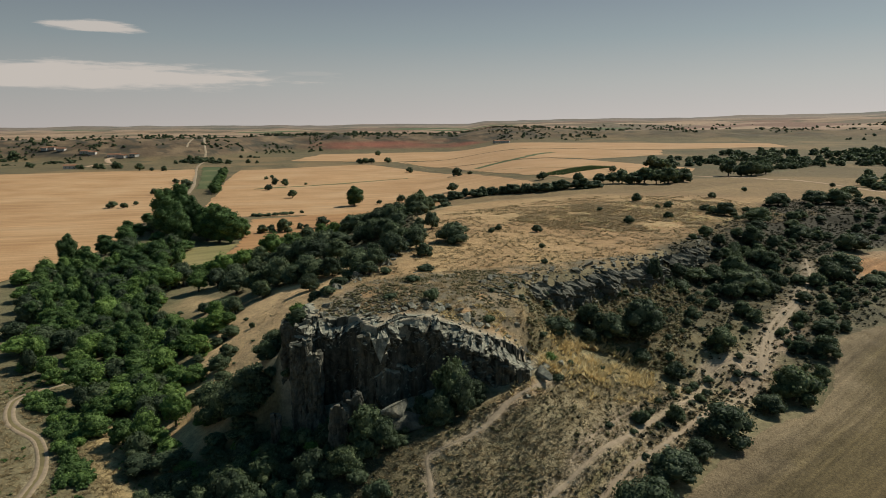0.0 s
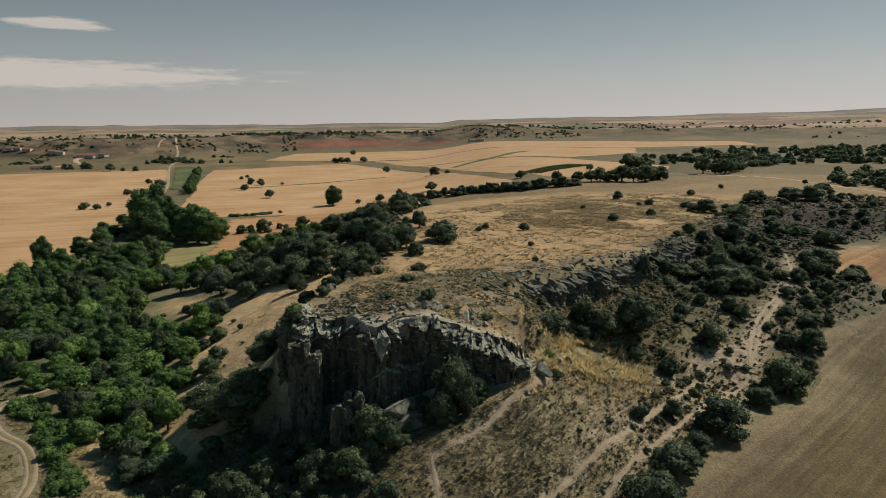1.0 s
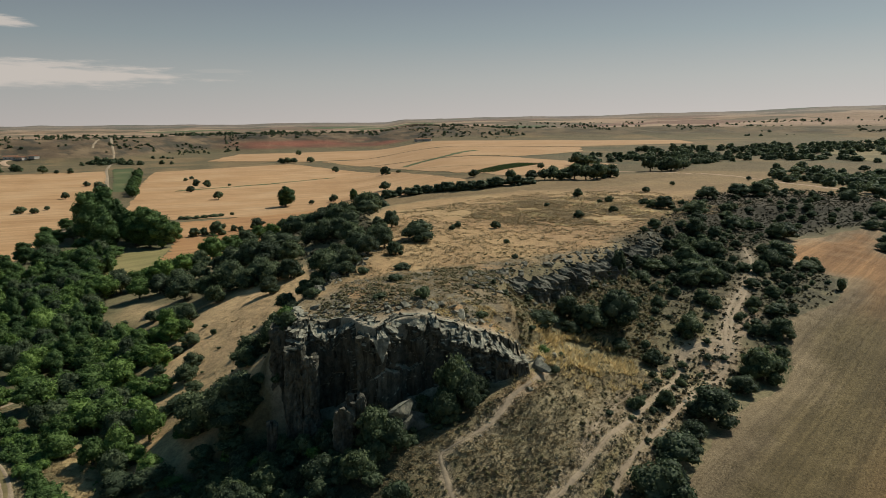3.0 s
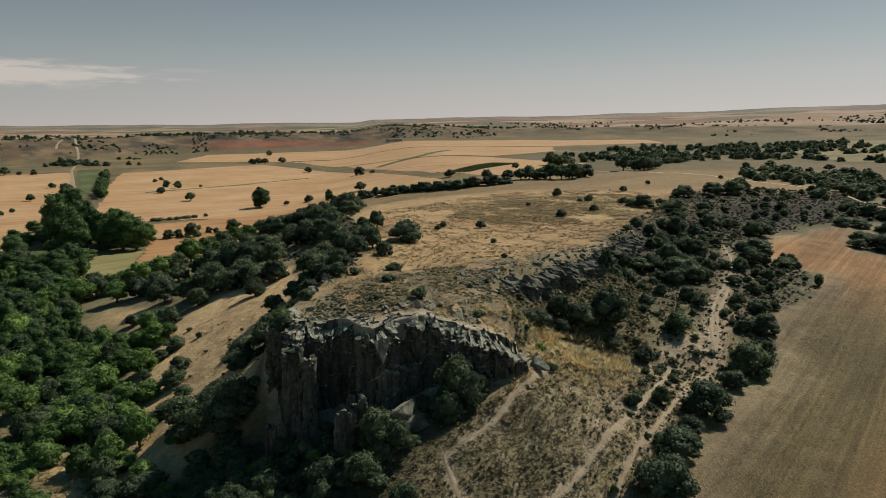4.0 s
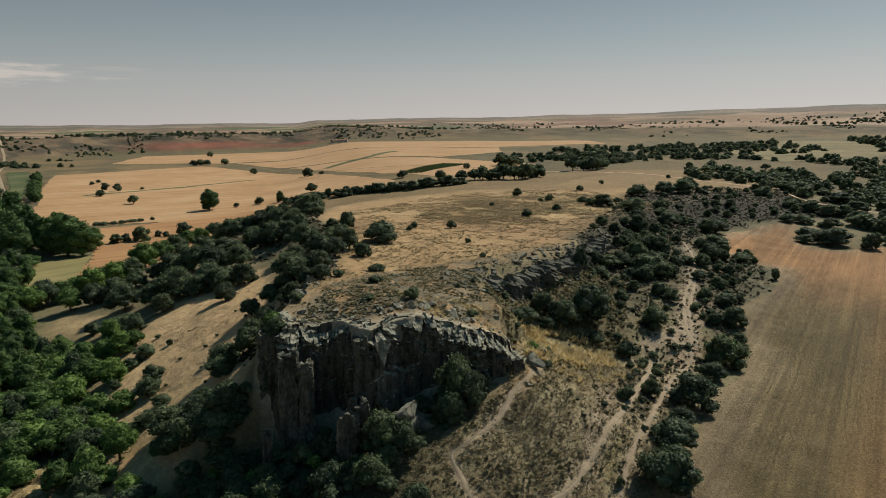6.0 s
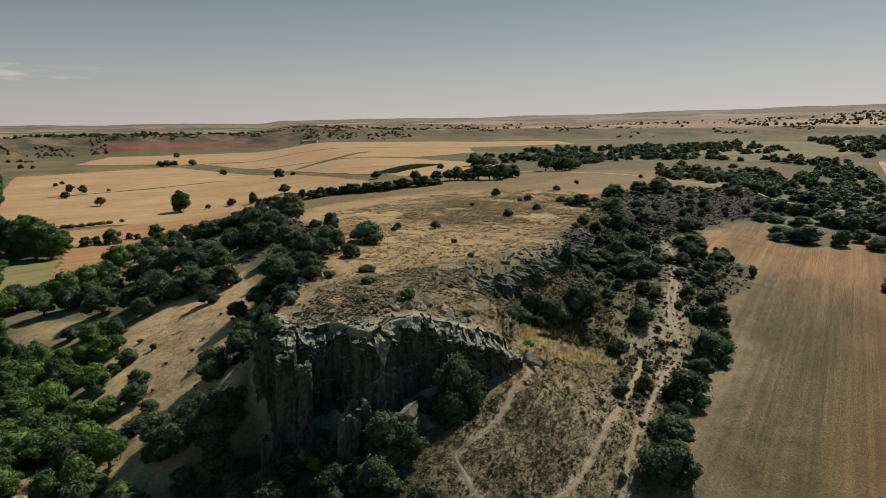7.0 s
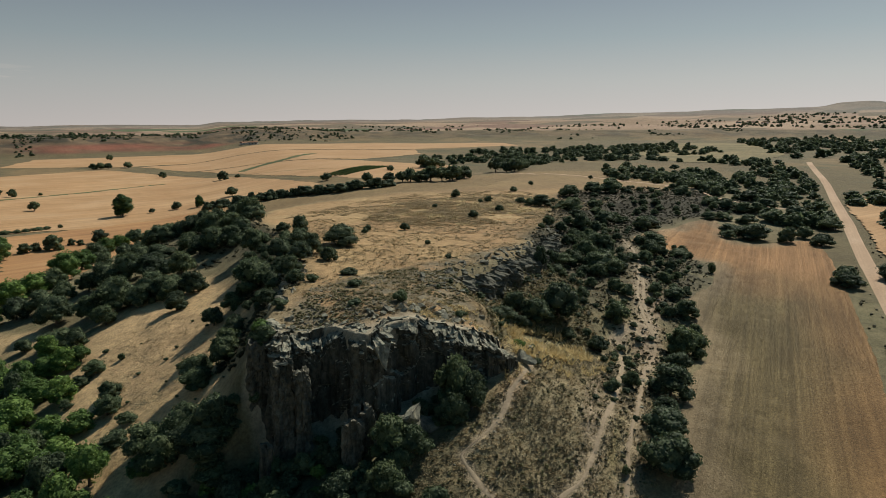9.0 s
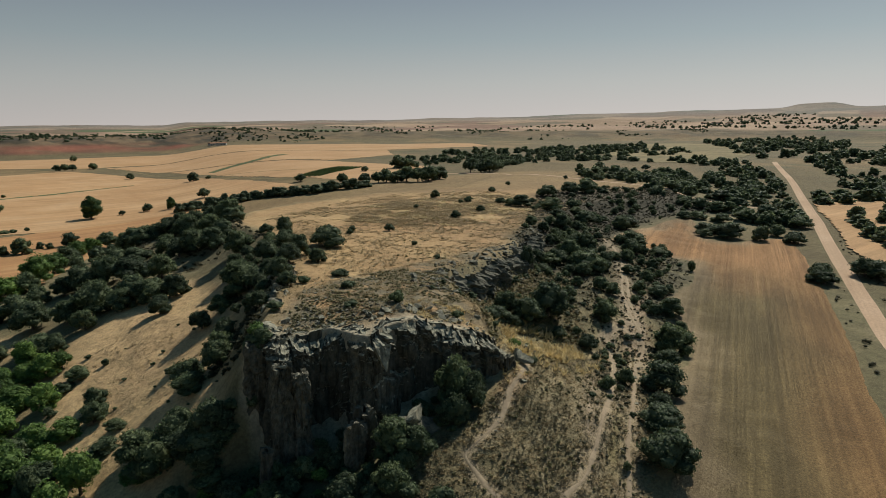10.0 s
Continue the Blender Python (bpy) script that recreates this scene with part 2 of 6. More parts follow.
STRAW = field_mat("straw_stubble", ((0.37, 0.21, 0.098), (0.43, 0.255, 0.125), (0.475, 0.30, 0.16)), 12, 0, 0.17)
STRAW_RED = field_mat("red_stubble", ((0.33, 0.17, 0.075), (0.38, 0.205, 0.09), (0.43, 0.26, 0.13)), 20, 0, 0.17)
STRAW_PALE = field_mat("pale_stubble", ((0.385, 0.222, 0.105), (0.425, 0.252, 0.125), (0.455, 0.282, 0.15)), 5, 0, 0.08)
MEADOW = field_mat("dry_meadow", ((0.14, 0.115, 0.052), (0.19, 0.147, 0.068), (0.25, 0.188, 0.09)), 40, 0, 0.12)
LUSH = field_mat("yellow_green_meadow", ((0.17, 0.15, 0.055), (0.25, 0.205, 0.085), (0.33, 0.25, 0.115)), 40, 0, 0.12)
CROP = field_mat("green_crop", ((0.06, 0.078, 0.028), (0.09, 0.105, 0.04), (0.15, 0.14, 0.06)), 30, 0, 0.12)
ROAD_DUST = field_mat("road_dust", ((0.37, 0.245, 0.155), (0.44, 0.295, 0.19), (0.50, 0.345, 0.235)), 40, 0, 0.10, (0.25, 0.1), 1.2)
DUST = field_mat("pale_dust", ((0.25, 0.185, 0.12), (0.305, 0.23, 0.152), (0.36, 0.28, 0.19)), 40, 0, 0.10, (0.25, 0.1), 1.2)


def plough_build(nt):
    pos = nt.nodes.new("ShaderNodeNewGeometry").outputs["Position"]
    # bare earth reddens towards the road and the wood, and pales beside the scrub
    at = nt.nodes.new("ShaderNodeAttribute")
    at.attribute_name = "soil"
    lines = n_noise(nt, 1.0, 4, 0.6, stretch=(0.008, 0.8, 0.1, -41))
    broad = n_noise(nt, 1.0, 4, 0.6, stretch=(0.03, 0.11, 0.1, -41))
    fine = n_noise(nt, 2.6, 7, 0.85)
    c = n_mix(nt, 1.0, at.outputs["Color"], n_ramp(nt, lines, [(0.34, 0.78), (0.5, 0.98), (0.66, 1.24)]), "MULTIPLY")
    c = n_mix(nt, 1.0, c, n_ramp(nt, broad, [(0.35, 0.8), (0.65, 1.22)]), "MULTIPLY")
    c = n_mix(nt, 1.0, c, n_ramp(nt, fine, [(0.32, 0.40), (0.5, 1.0), (0.69, 1.75)]), "MULTIPLY")
    return c, n_mix(nt, 0.45, fine, lines)


PLOUGH = material("tilled_earth", plough_build, 0.95, (1.0, 0.4))


def leaf_mat(name, dark, light, tip):
    def build(nt):
        c = n_ramp(nt, n_island(nt), [(0.0, dark), (0.6, light), (1.0, tip)])
        return n_mix(nt, 1.0, c, n_ramp(nt, n_random(nt), [(0.0, (0.62, 0.66, 0.7)), (0.5, (1.0, 1.0, 1.0)), (1.0, (1.25, 1.22, 1.1))]), "MULTIPLY")
    m = material(name, build, 0.7)
    # thin leaves let part of the sun through
    nt = m.node_tree
    bsdf, out = nt.nodes["Principled BSDF"], nt.nodes["Material Output"]
    thin, both = nt.nodes.new("ShaderNodeBsdfTranslucent"), nt.nodes.new("ShaderNodeMixShader")
    nt.links.new(bsdf.inputs["Base Color"].links[0].from_socket, thin.inputs[0])
    both.inputs[0].default_value = 0.38
    nt.links.new(bsdf.outputs[0], both.inputs[1])
    nt.links.new(thin.outputs[0], both.inputs[2])
    nt.links.new(both.outputs[0], out.inputs[0])
    return m


OAK = leaf_mat("evergreen_oak_leaves", (0.045, 0.065, 0.032), (0.090, 0.118, 0.060), (0.19, 0.225, 0.12))
GREEN = leaf_mat("broad_leaves", (0.072, 0.122, 0.034), (0.125, 0.20, 0.052), (0.21, 0.30, 0.085))
POPLAR = leaf_mat("poplar_leaves", (0.055, 0.098, 0.034), (0.092, 0.152, 0.05), (0.15, 0.225, 0.076))
GREY = leaf_mat("grey_willow_leaves", (0.062, 0.088, 0.044), (0.092, 0.122, 0.062), (0.135, 0.165, 0.088))
SCRUB = leaf_mat("heath_scrub", (0.105, 0.102, 0.052), (0.165, 0.152, 0.082), (0.24, 0.214, 0.122))
BRUSH = leaf_mat("dark_brush", (0.036, 0.038, 0.02), (0.06, 0.059, 0.032), (0.10, 0.092, 0.052))
TUSSOCK = leaf_mat("grey_tussocks", (0.15, 0.126, 0.07), (0.215, 0.178, 0.10), (0.31, 0.25, 0.148))
TUFT = leaf_mat("dry_grass_tufts", (0.23, 0.162, 0.078), (0.345, 0.25, 0.125), (0.48, 0.36, 0.19))
GOLD = leaf_mat("golden_grass", (0.42, 0.325, 0.165), (0.55, 0.44, 0.24), (0.66, 0.55, 0.34))
BARK = material("grey_bark", lambda nt: n_ramp(nt, n_noise(nt, 6), [(0.3, (0.06, 0.05, 0.04)), (0.7, (0.15, 0.125, 0.10))]), 0.95)


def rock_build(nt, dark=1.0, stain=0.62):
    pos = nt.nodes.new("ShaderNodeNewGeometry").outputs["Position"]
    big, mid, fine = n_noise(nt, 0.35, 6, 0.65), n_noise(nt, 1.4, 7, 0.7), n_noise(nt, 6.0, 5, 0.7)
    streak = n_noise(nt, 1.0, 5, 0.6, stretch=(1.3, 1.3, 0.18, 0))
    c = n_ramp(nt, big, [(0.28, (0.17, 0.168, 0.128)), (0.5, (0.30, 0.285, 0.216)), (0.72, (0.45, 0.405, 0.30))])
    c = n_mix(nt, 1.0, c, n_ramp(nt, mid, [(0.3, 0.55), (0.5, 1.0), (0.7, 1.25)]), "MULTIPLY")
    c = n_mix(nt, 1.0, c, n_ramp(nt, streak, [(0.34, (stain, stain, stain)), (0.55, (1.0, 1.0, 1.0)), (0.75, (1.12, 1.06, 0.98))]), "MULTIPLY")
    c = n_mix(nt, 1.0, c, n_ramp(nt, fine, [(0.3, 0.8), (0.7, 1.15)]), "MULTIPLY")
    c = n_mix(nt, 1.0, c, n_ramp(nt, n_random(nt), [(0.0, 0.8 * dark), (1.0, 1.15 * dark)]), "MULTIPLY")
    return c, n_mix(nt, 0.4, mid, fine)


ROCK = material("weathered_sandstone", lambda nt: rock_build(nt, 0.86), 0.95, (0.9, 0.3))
# the crag's shade and its sunlit tops, put into two tones of one rock
SHADED_ROCK = material("shade_dark_sandstone", lambda nt: rock_build(nt, 0.42, 0.42), 0.95, (0.9, 0.3))
SUNLIT_ROCK = material("sunlit_pale_sandstone", lambda nt: rock_build(nt, 1.15, 0.7), 0.95, (0.9, 0.3))
LICHEN = material("dark_lichened_rock", lambda nt: rock_build(nt, 0.55), 0.95, (0.9, 0.3))
PLASTER = material("pale_plaster", lambda nt: n_ramp(nt, n_noise(nt, 0.6), [(0.3, (0.42, 0.38, 0.33)), (0.7, (0.6, 0.56, 0.5))]), 0.9)
ROOF = material("clay_roof_tiles", lambda nt: n_ramp(nt, n_noise(nt, 0.8), [(0.3, (0.20, 0.095, 0.055)), (0.7, (0.32, 0.17, 0.10))]), 0.9)

# ---- ground ----
def ribbon_d(x, y, line):
    """Distance from an open line of (x, y)."""
    return near_edges(x, y, line, closed=False)[0]


def inside(x, y, loop):
    return near_edges(x, y, loop)[0]


def smooth_line(pts, step):
    """A rounded line through points, about one vertex every step metres."""
    p = [Vector(q) for q in pts]
    p = [2 * p[0] - p[1], *p, 2 * p[-1] - p[-2]]
    out = []
    for i in range(1, len(p) - 2):
        n = max(1, int((p[i + 1] - p[i]).length / step))
        for k in range(n):
            t = k / n
            a, b, c, d = p[i - 1:i + 3]
            out.append(0.5 * ((2 * b) + (c - a) * t + (2 * a - 5 * b + 4 * c - d) * t * t + (3 * b - a - 3 * c + d) * t ** 3))
    out.append(p[-2])
    return [(v[0], v[1]) for v in out]


PATH_LOW = [(-1.1, 72.7), (-1.7, 74.0), (-2.3, 77.1), (-2.4, 79.6), (-0.4, 80.3), (1.8, 81.2), (5.6, 83.6), (7.8, 85.7), (9.0, 87.0), (12.5, 89.9), (16.6, 93.8)]
PATH_MID = [(6.4, 69.7), (10.1, 71.2), (13.4, 73.7), (17.9, 77.5), (27.2, 86.7), (38.9, 99.9), (45.3, 108.7), (47.6, 112.7), (50.9, 114.9), (54.0, 115.7), (54.4, 113.4)]
PATH_EDGE = [(14.6, 67.5), (17.7, 71.2), (21.2, 75.3), (32.5, 87.3), (41.5, 97.1), (51.3, 106.3), (55.5, 110.6), (58.3, 115.7), (62.7, 123.8), (68.2, 132.2), (78.9, 145.1), (89.8, 158.5), (96.6, 170.1), (101.7, 181.0)]
PATH_HIGH = [(47.6, 112.7), (53.6, 117.2), (57.3, 117.8), (57.9, 115.7)]
PATH_SIDE = [(16.4, 78.3), (19.6, 82.4), (26.1, 89.9), (38.5, 103.3), (42.0, 108.1)]
PATH_LOOP = [(55.2, 110.7), (58.7, 115.6), (63.2, 122.3), (66.6, 128.2), (74.8, 137.8), (83.3, 149.6)]
ROAD = [(84, 69), (98, 82), (113, 96), (145, 124), (190, 163), (263, 224), (363, 309), (422, 362), (479, 413), (520, 448)]
TRACK_HILL = [(140, 500), (182, 476), (206, 440), (212, 395), (218, 350), (226, 312), (226, 278), (223, 252), (232, 238), (244, 226)]
TRACK_VALLEY = [(-62, 80), (-65, 92), (-67.5, 101), (-74, 111), (-84, 119), (-90, 129), (-88, 134), (-84, 140)]
TRACK_FIELDS = [(-154, 300), (-158, 330), (-178, 400), (-197, 475), (-232, 606), (-290, 772), (-347, 934), (-390, 1080), (-424, 1186)]
VILLAGE_ROAD = [(-519, 959), (-528, 1016), (-508, 1029), (-545, 1081), (-566, 1117), (-563, 1135), (-541, 1140)]
SCARP_TRACK = [(-424, 1186), (-462, 1290), (-496, 1385)]
SCARP_TRACK2 = [(-470, 1220), (-488, 1290), (-492, 1370)]
TRACK_CROSS = [(-60, 1010), (-10, 800), (30, 690), (60, 560), (90, 470)]
TRACK_CROSS2 = [(30, 690), (90, 610), (140, 545), (185, 490)]
TILLED = [(2, 45), (20, 66), (28, 72), (38, 84), (52, 97), (62, 103), (68, 109), (73, 117), (80, 129), (91, 136), (101, 141), (119, 159), (113, 163), (107, 171), (104, 180), (112, 188), (126, 196), (157, 213), (178, 219), (164, 199), (153, 184), (160, 177), (174, 178), (184, 175), (166, 156), (145, 136), (114, 108), (95, 91), (79, 78), (71, 70), (38, 45)]
WOOD_SCRUB = [(57, 165), (75, 185), (100, 226), (132, 268), (165, 290), (205, 300), (232, 260), (226, 226), (196, 222), (180, 222), (157, 217), (126, 200), (104, 184), (92, 172), (74, 150), (60, 140)]

DARK_FLANK = [(22, 121), (34, 136), (50, 152), (64, 168), (100, 205), (124, 206), (118, 184), (119, 160), (101, 142), (90, 137), (78, 127), (68, 113), (66, 122), (60, 128), (48, 122), (40, 112), (30, 118)]
BROW_LINE = [(-24, 102), (-21, 100), (-16.6, 100), (-13.4, 97), (-10.4, 93.4), (-6.7, 95), (-1.4, 96), (4.5, 94.4), (8.4, 94.6), (12.9, 96)]
BARE = [(46, 107), (52, 113), (58, 120), (74, 135), (78, 135), (66, 120), (58, 112), (52, 105)]
OPEN_MEADOW = [(200, 460), (229, 462), (289, 415), (312, 382), (334, 356), (424, 450), (418, 511), (371, 564), (309, 558)]
TAN_STRIP = [(-82, 136), (-70, 125), (-62, 116), (-53, 100), (-48, 92), (-53, 92), (-58, 100), (-66, 114), (-76, 127)]
BRAMBLE = [(-88, 134), (-80, 128), (-70, 118), (-62, 104), (-57, 96), (-61, 95), (-66, 102), (-72, 112), (-79, 122), (-86, 128)]
TRAILS = [[(3, 70), (8, 76), (14, 84), (20, 92)], [(-1, 74), (6, 78), (14, 81), (22, 84)], [(8, 68), (12, 76), (20, 86), (30, 97)], [(0, 79), (8, 82), (18, 90)], [(11, 70), (20, 80), (34, 94), (44, 106)]]


def blend(c, mask, colour):
    m = np.clip(mask, 0, 1)[:, None]
    return c * (1 - m) + np.array(colour)[None] * m


def soil_colour(x, y, z):
    """The base colour of bare ground, litter and dry grass, from what grows where, with some light and shade put in."""
    r, th = np.hypot(x, y), bearing(x, y)
    n1, n2, n3 = vnoise(x, y, 14, 61, 3), vnoise(x, y, 3.2, 71, 3), vnoise(x, y, 45, 81, 3)
    c = np.tile(np.array([0.170, 0.140, 0.074]), (len(x), 1))
    c = blend(c, 0.6 * smooth(-0.2, 0.6, n1), (0.225, 0.182, 0.105))
    near = r < 640
    xs, ys = x[near], y[near]
    d = np.full(len(x), 999.0)
    d[near] = near_edges(xs, ys, HILL)[0]
    # grassy hilltop, ruddy where the soil is bare, golden in the drier part
    top = smooth(2, -6, d + 3 * n1)
    c = blend(c, top, (0.37, 0.24, 0.12))
    c = blend(c, top * smooth(0.0, 0.5, n3 + 0.5 * n1), (0.44, 0.30, 0.15))
    c = blend(c, top * smooth(0.1, 0.5, -n3 + 0.4 * n1) * 0.7, (0.36, 0.22, 0.11))
    gold = smooth(0, 12, -inside(x, y, [(30, 215), (60, 262), (110, 270), (118, 235), (88, 200), (60, 190)]) + 10 * n1) * near
    c = blend(c, 0.8 * gold * smooth(-0.3, 0.4, n2), (0.46, 0.34, 0.175))
    stony = smooth(30, 10, d + 140 * smooth(122, 150, y - 0.55 * x) + 30 * smooth(12, -60, d)) * top
    c = blend(c, stony * smooth(-0.6, 0.2, n2), (0.175, 0.148, 0.10))
    # smooth dry meadow on the slope to the valley
    mead = smooth(-4, 5, -inside(xs, ys, [(-28, 106), (-25, 124), (-22, 146), (-22, 166), (-26, 190), (-36, 192), (-52, 182), (-62, 164), (-60, 130), (-54, 108), (-46, 100), (-38, 102)]) + 3 * n1[near])
    cn = c[near]
    mead = np.maximum(mead, smooth(-4, 5, -inside(xs, ys, [(-62, 178), (-68, 200), (-84, 208), (-90, 200), (-88, 186), (-74, 178)]) + 3 * n1[near]))
    cn = blend(cn, mead, (0.52, 0.355, 0.19))
    cn = blend(cn, 0.5 * mead * smooth(0.1, 0.5, n1[near] + 0.4 * n2[near]), (0.42, 0.30, 0.155))
    cn = blend(cn, mead * smooth(0, 0.5, n2[near]), (0.54, 0.37, 0.195))
    # heath below the crag, with worn pale ground along the paths
    heath = smooth(-5, 6, -inside(xs, ys, [(-14, 60), (-12, 80), (0, 84), (14, 91), (22, 102), (40, 108), (44, 100), (30, 84), (14, 64)]))
    cn = blend(cn, 0.85 * heath, (0.225, 0.178, 0.10))
    cn = blend(cn, heath * smooth(-0.1, 0.5, n2[near]), (0.285, 0.222, 0.128))
    goldpatch = smooth(-3, 4, -inside(xs, ys, [(14, 94), (20, 112), (27, 116), (36, 110), (32, 101), (24, 97)]) + 2 * n1[near])
    cn = blend(cn, 0.55 * heath * smooth(0.0, 0.45, vnoise(xs, ys, 7, 87, 3)), (0.128, 0.112, 0.06))
    streak = vnoise((xs + ys) * 0.18, (xs - ys) * 0.7, 1.6, 33, 3)
    cn = blend(cn, 0.6 * heath * smooth(0.1, 0.4, streak), (0.15, 0.122, 0.068))
    cn = blend(cn, 0.6 * heath * smooth(0.1, 0.45, -streak), (0.30, 0.232, 0.135))
    # old sheep trails, faint across the heath
    for k, pts in enumerate(TRAILS):
        cn = blend(cn, 0.5 * heath * smooth(0.75, 0.2, ribbon_d(xs, ys, pts) + 0.3 * n2[near]), (0.34, 0.275, 0.17))
    cn = blend(cn, 0.3 * goldpatch * smooth(-0.3, 0.4, n2[near]), (0.33, 0.265, 0.14))
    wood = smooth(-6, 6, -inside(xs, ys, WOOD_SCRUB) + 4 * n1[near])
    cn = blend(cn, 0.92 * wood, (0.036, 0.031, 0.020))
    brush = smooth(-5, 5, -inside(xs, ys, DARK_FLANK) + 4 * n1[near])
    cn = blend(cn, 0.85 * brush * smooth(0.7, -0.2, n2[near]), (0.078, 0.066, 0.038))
    # litter below the crag, with the crag's shadow put into its colour
    crag_shade = smooth(-3, 4, -inside(xs, ys, [(-44, 84), (-39, 98), (-30, 99), (-24, 100), (-14, 90), (-6, 84), (-6, 74), (-30, 72)]) + 3 * n1[near])
    cn = blend(cn, 0.85 * crag_shade, (0.085, 0.078, 0.042))
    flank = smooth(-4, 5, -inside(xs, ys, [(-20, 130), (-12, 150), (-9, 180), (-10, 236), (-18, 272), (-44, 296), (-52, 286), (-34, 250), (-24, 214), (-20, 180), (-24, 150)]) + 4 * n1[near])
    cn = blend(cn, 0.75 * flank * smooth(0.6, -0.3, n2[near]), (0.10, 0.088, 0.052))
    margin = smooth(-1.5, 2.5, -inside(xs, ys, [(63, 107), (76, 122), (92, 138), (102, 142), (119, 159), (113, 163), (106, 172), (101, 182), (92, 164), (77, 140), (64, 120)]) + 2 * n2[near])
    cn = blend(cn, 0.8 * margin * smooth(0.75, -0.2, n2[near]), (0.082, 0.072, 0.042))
    # bare rock along the crag's brow, its colour paled to look sunlit
    bare = smooth(4.5, 1.0, ribbon_d(xs, ys, BROW_LINE) + 2.0 * n2[near])
    cn = blend(cn, 0.85 * bare, (0.40, 0.345, 0.255))
    pink = smooth(-2, 3, -inside(xs, ys, BARE) + 3 * n2[near])
    cn = blend(cn, 0.8 * pink, (0.36, 0.255, 0.175))
    ginger = smooth(-1.5, 1.5, -inside(xs, ys, [(6, 86.6), (9, 89.2), (13, 91.6), (15, 90), (11.5, 86.4), (8, 84.6)]) + 1.2 * n2[near])
    cn = blend(cn, 0.8 * ginger, (0.38, 0.235, 0.125))
    sedge = smooth(-1.5, 1.5, -inside(xs, ys, [(15.5, 70.5), (18.5, 76), (24, 81.5), (25.5, 80.6), (20.5, 75.4), (17, 70)]) + 1.0 * n2[near])
    cn = blend(cn, 0.65 * sedge, (0.27, 0.225, 0.085))
    tan = smooth(-2, 2, -inside(xs, ys, TAN_STRIP) + 2 * n2[near])
    for line, w, a in ((PATH_LOW, 1.3, 0.6), (PATH_MID, 2.4, 0.55), (PATH_EDGE, 2.6, 0.55), (PATH_HIGH, 2.4, 0.6), (PATH_SIDE, 1.8, 0.5), (PATH_LOOP, 2.2, 0.4), (TRACK_VALLEY, 2.2, 0.3), (TRACK_HILL, 2.4, 0.3), (ROAD, 4.5, 0.3)):
        cn = blend(cn, a * smooth(w, w * 0.35, ribbon_d(xs, ys, line) + 0.5 * n2[near]), (0.36, 0.275, 0.19))
    verge = smooth(16, 9, ribbon_d(xs, ys, ROAD)) * smooth(-0.2, 0.4, n1[near] + 0.4)
    cn = blend(cn, 0.75 * verge, (0.115, 0.10, 0.05))
    # the valley floor: darker, greener ground under the trees
    valley_dark = smooth(-6, 8, -inside(xs, ys, [(-60, 100), (-50, 118), (-60, 150), (-58, 175), (-90, 215), (-100, 330), (-170, 400), (-185, 320), (-170, 250), (-130, 180), (-95, 135), (-75, 112)]) + 3 * n1[near])
    cn = blend(cn, 0.8 * valley_dark, (0.105, 0.10, 0.05))
    cn = blend(cn, 0.9 * tan, (0.40, 0.285, 0.14))
    c[near] = cn
    # tan grass behind the hill
    rear = smooth(270, 300, y) * smooth(470, 440, y) * smooth(-30, 10, x) * smooth(300, 240, x)
    # the plain right of the hill and the country beyond
    far = smooth(330, 520, r)
    c = blend(c, far * 0.9, (0.132, 0.101, 0.052))
    c = blend(c, 0.6 * far * smooth(0.12, 0.32, vnoise(x, y * 0.6, 120, 83, 3)), (0.235, 0.155, 0.076))
    c = blend(c, 0.8 * smooth(120, 170, x) * smooth(700, 560, r) * smooth(30, 60, d), (0.122, 0.092, 0.045))
    c = blend(c, far * smooth(0.15, 0.5, n3), (0.11, 0.092, 0.048))
    c = blend(c, 0.85 * rear, (0.225, 0.15, 0.074))
    c[near] = blend(c[near], 0.9 * smooth(-8, 8, -inside(xs, ys, OPEN_MEADOW) + 6 * n1[near]), (0.155, 0.112, 0.056))
    scarp = smooth(3, 10, z - plain_floor(x, y)) * smooth(1980 + 120 * n3, 1760 + 120 * n3, r) * (r > 900) * (1 - 0.55 * smooth(0.08, 0.25, th))
    c = blend(c, scarp, (0.128, 0.088, 0.053))
    c = blend(c, scarp * smooth(0.0, 0.4, vnoise(th * 300, z * 1.5, 6, 91, 4)), (0.195, 0.135, 0.08))
    c = blend(c, 0.85 * scarp * smooth(0.0, 0.2, vnoise(th * 500, z * 1.8, 8, 93, 4)), (0.05, 0.045, 0.031))
    red = scarp * smooth(0.17, 0.09, np.abs(th + 0.05)) * smooth(-0.5, 0.2, vnoise(x * 0.4, r * 1.6, 70, 95, 3)) * smooth(15, 7, z)
    c = blend(c, 0.85 * red, (0.25, 0.088, 0.056))
    # patchwork of fields on the tableland
    table = smooth(1780, 1900, r + 90 * n3)
    u, v = x * 0.86 + y * 0.5, -x * 0.5 + y * 0.86
    iu = np.floor((u + 90 * vnoise(u, v, 600, 14)) / 330)
    iv = np.floor((v + 60 * vnoise(u, v, 700, 15)) / (150 + 60 * lattice(iu, iu, 3)))
    pick = lattice(iu, iv, 7)
    stops = ((0.0, (0.27, 0.18, 0.115)), (0.25, (0.35, 0.24, 0.16)), (0.45, (0.21, 0.125, 0.088)), (0.62, (0.16, 0.122, 0.08)), (0.78, (0.31, 0.205, 0.14)), (0.95, (0.10, 0.12, 0.055)))
    t = np.zeros_like(c)
    for p, q in stops:
        t[pick >= p] = q
    c = c * (1 - table[:, None]) + t * table[:, None]
    hedge = table * smooth(0.0 + 0.4 * smooth(-0.3, 0.4, th), 0.55, vnoise(x, y * 0.35, 60, 17, 4))
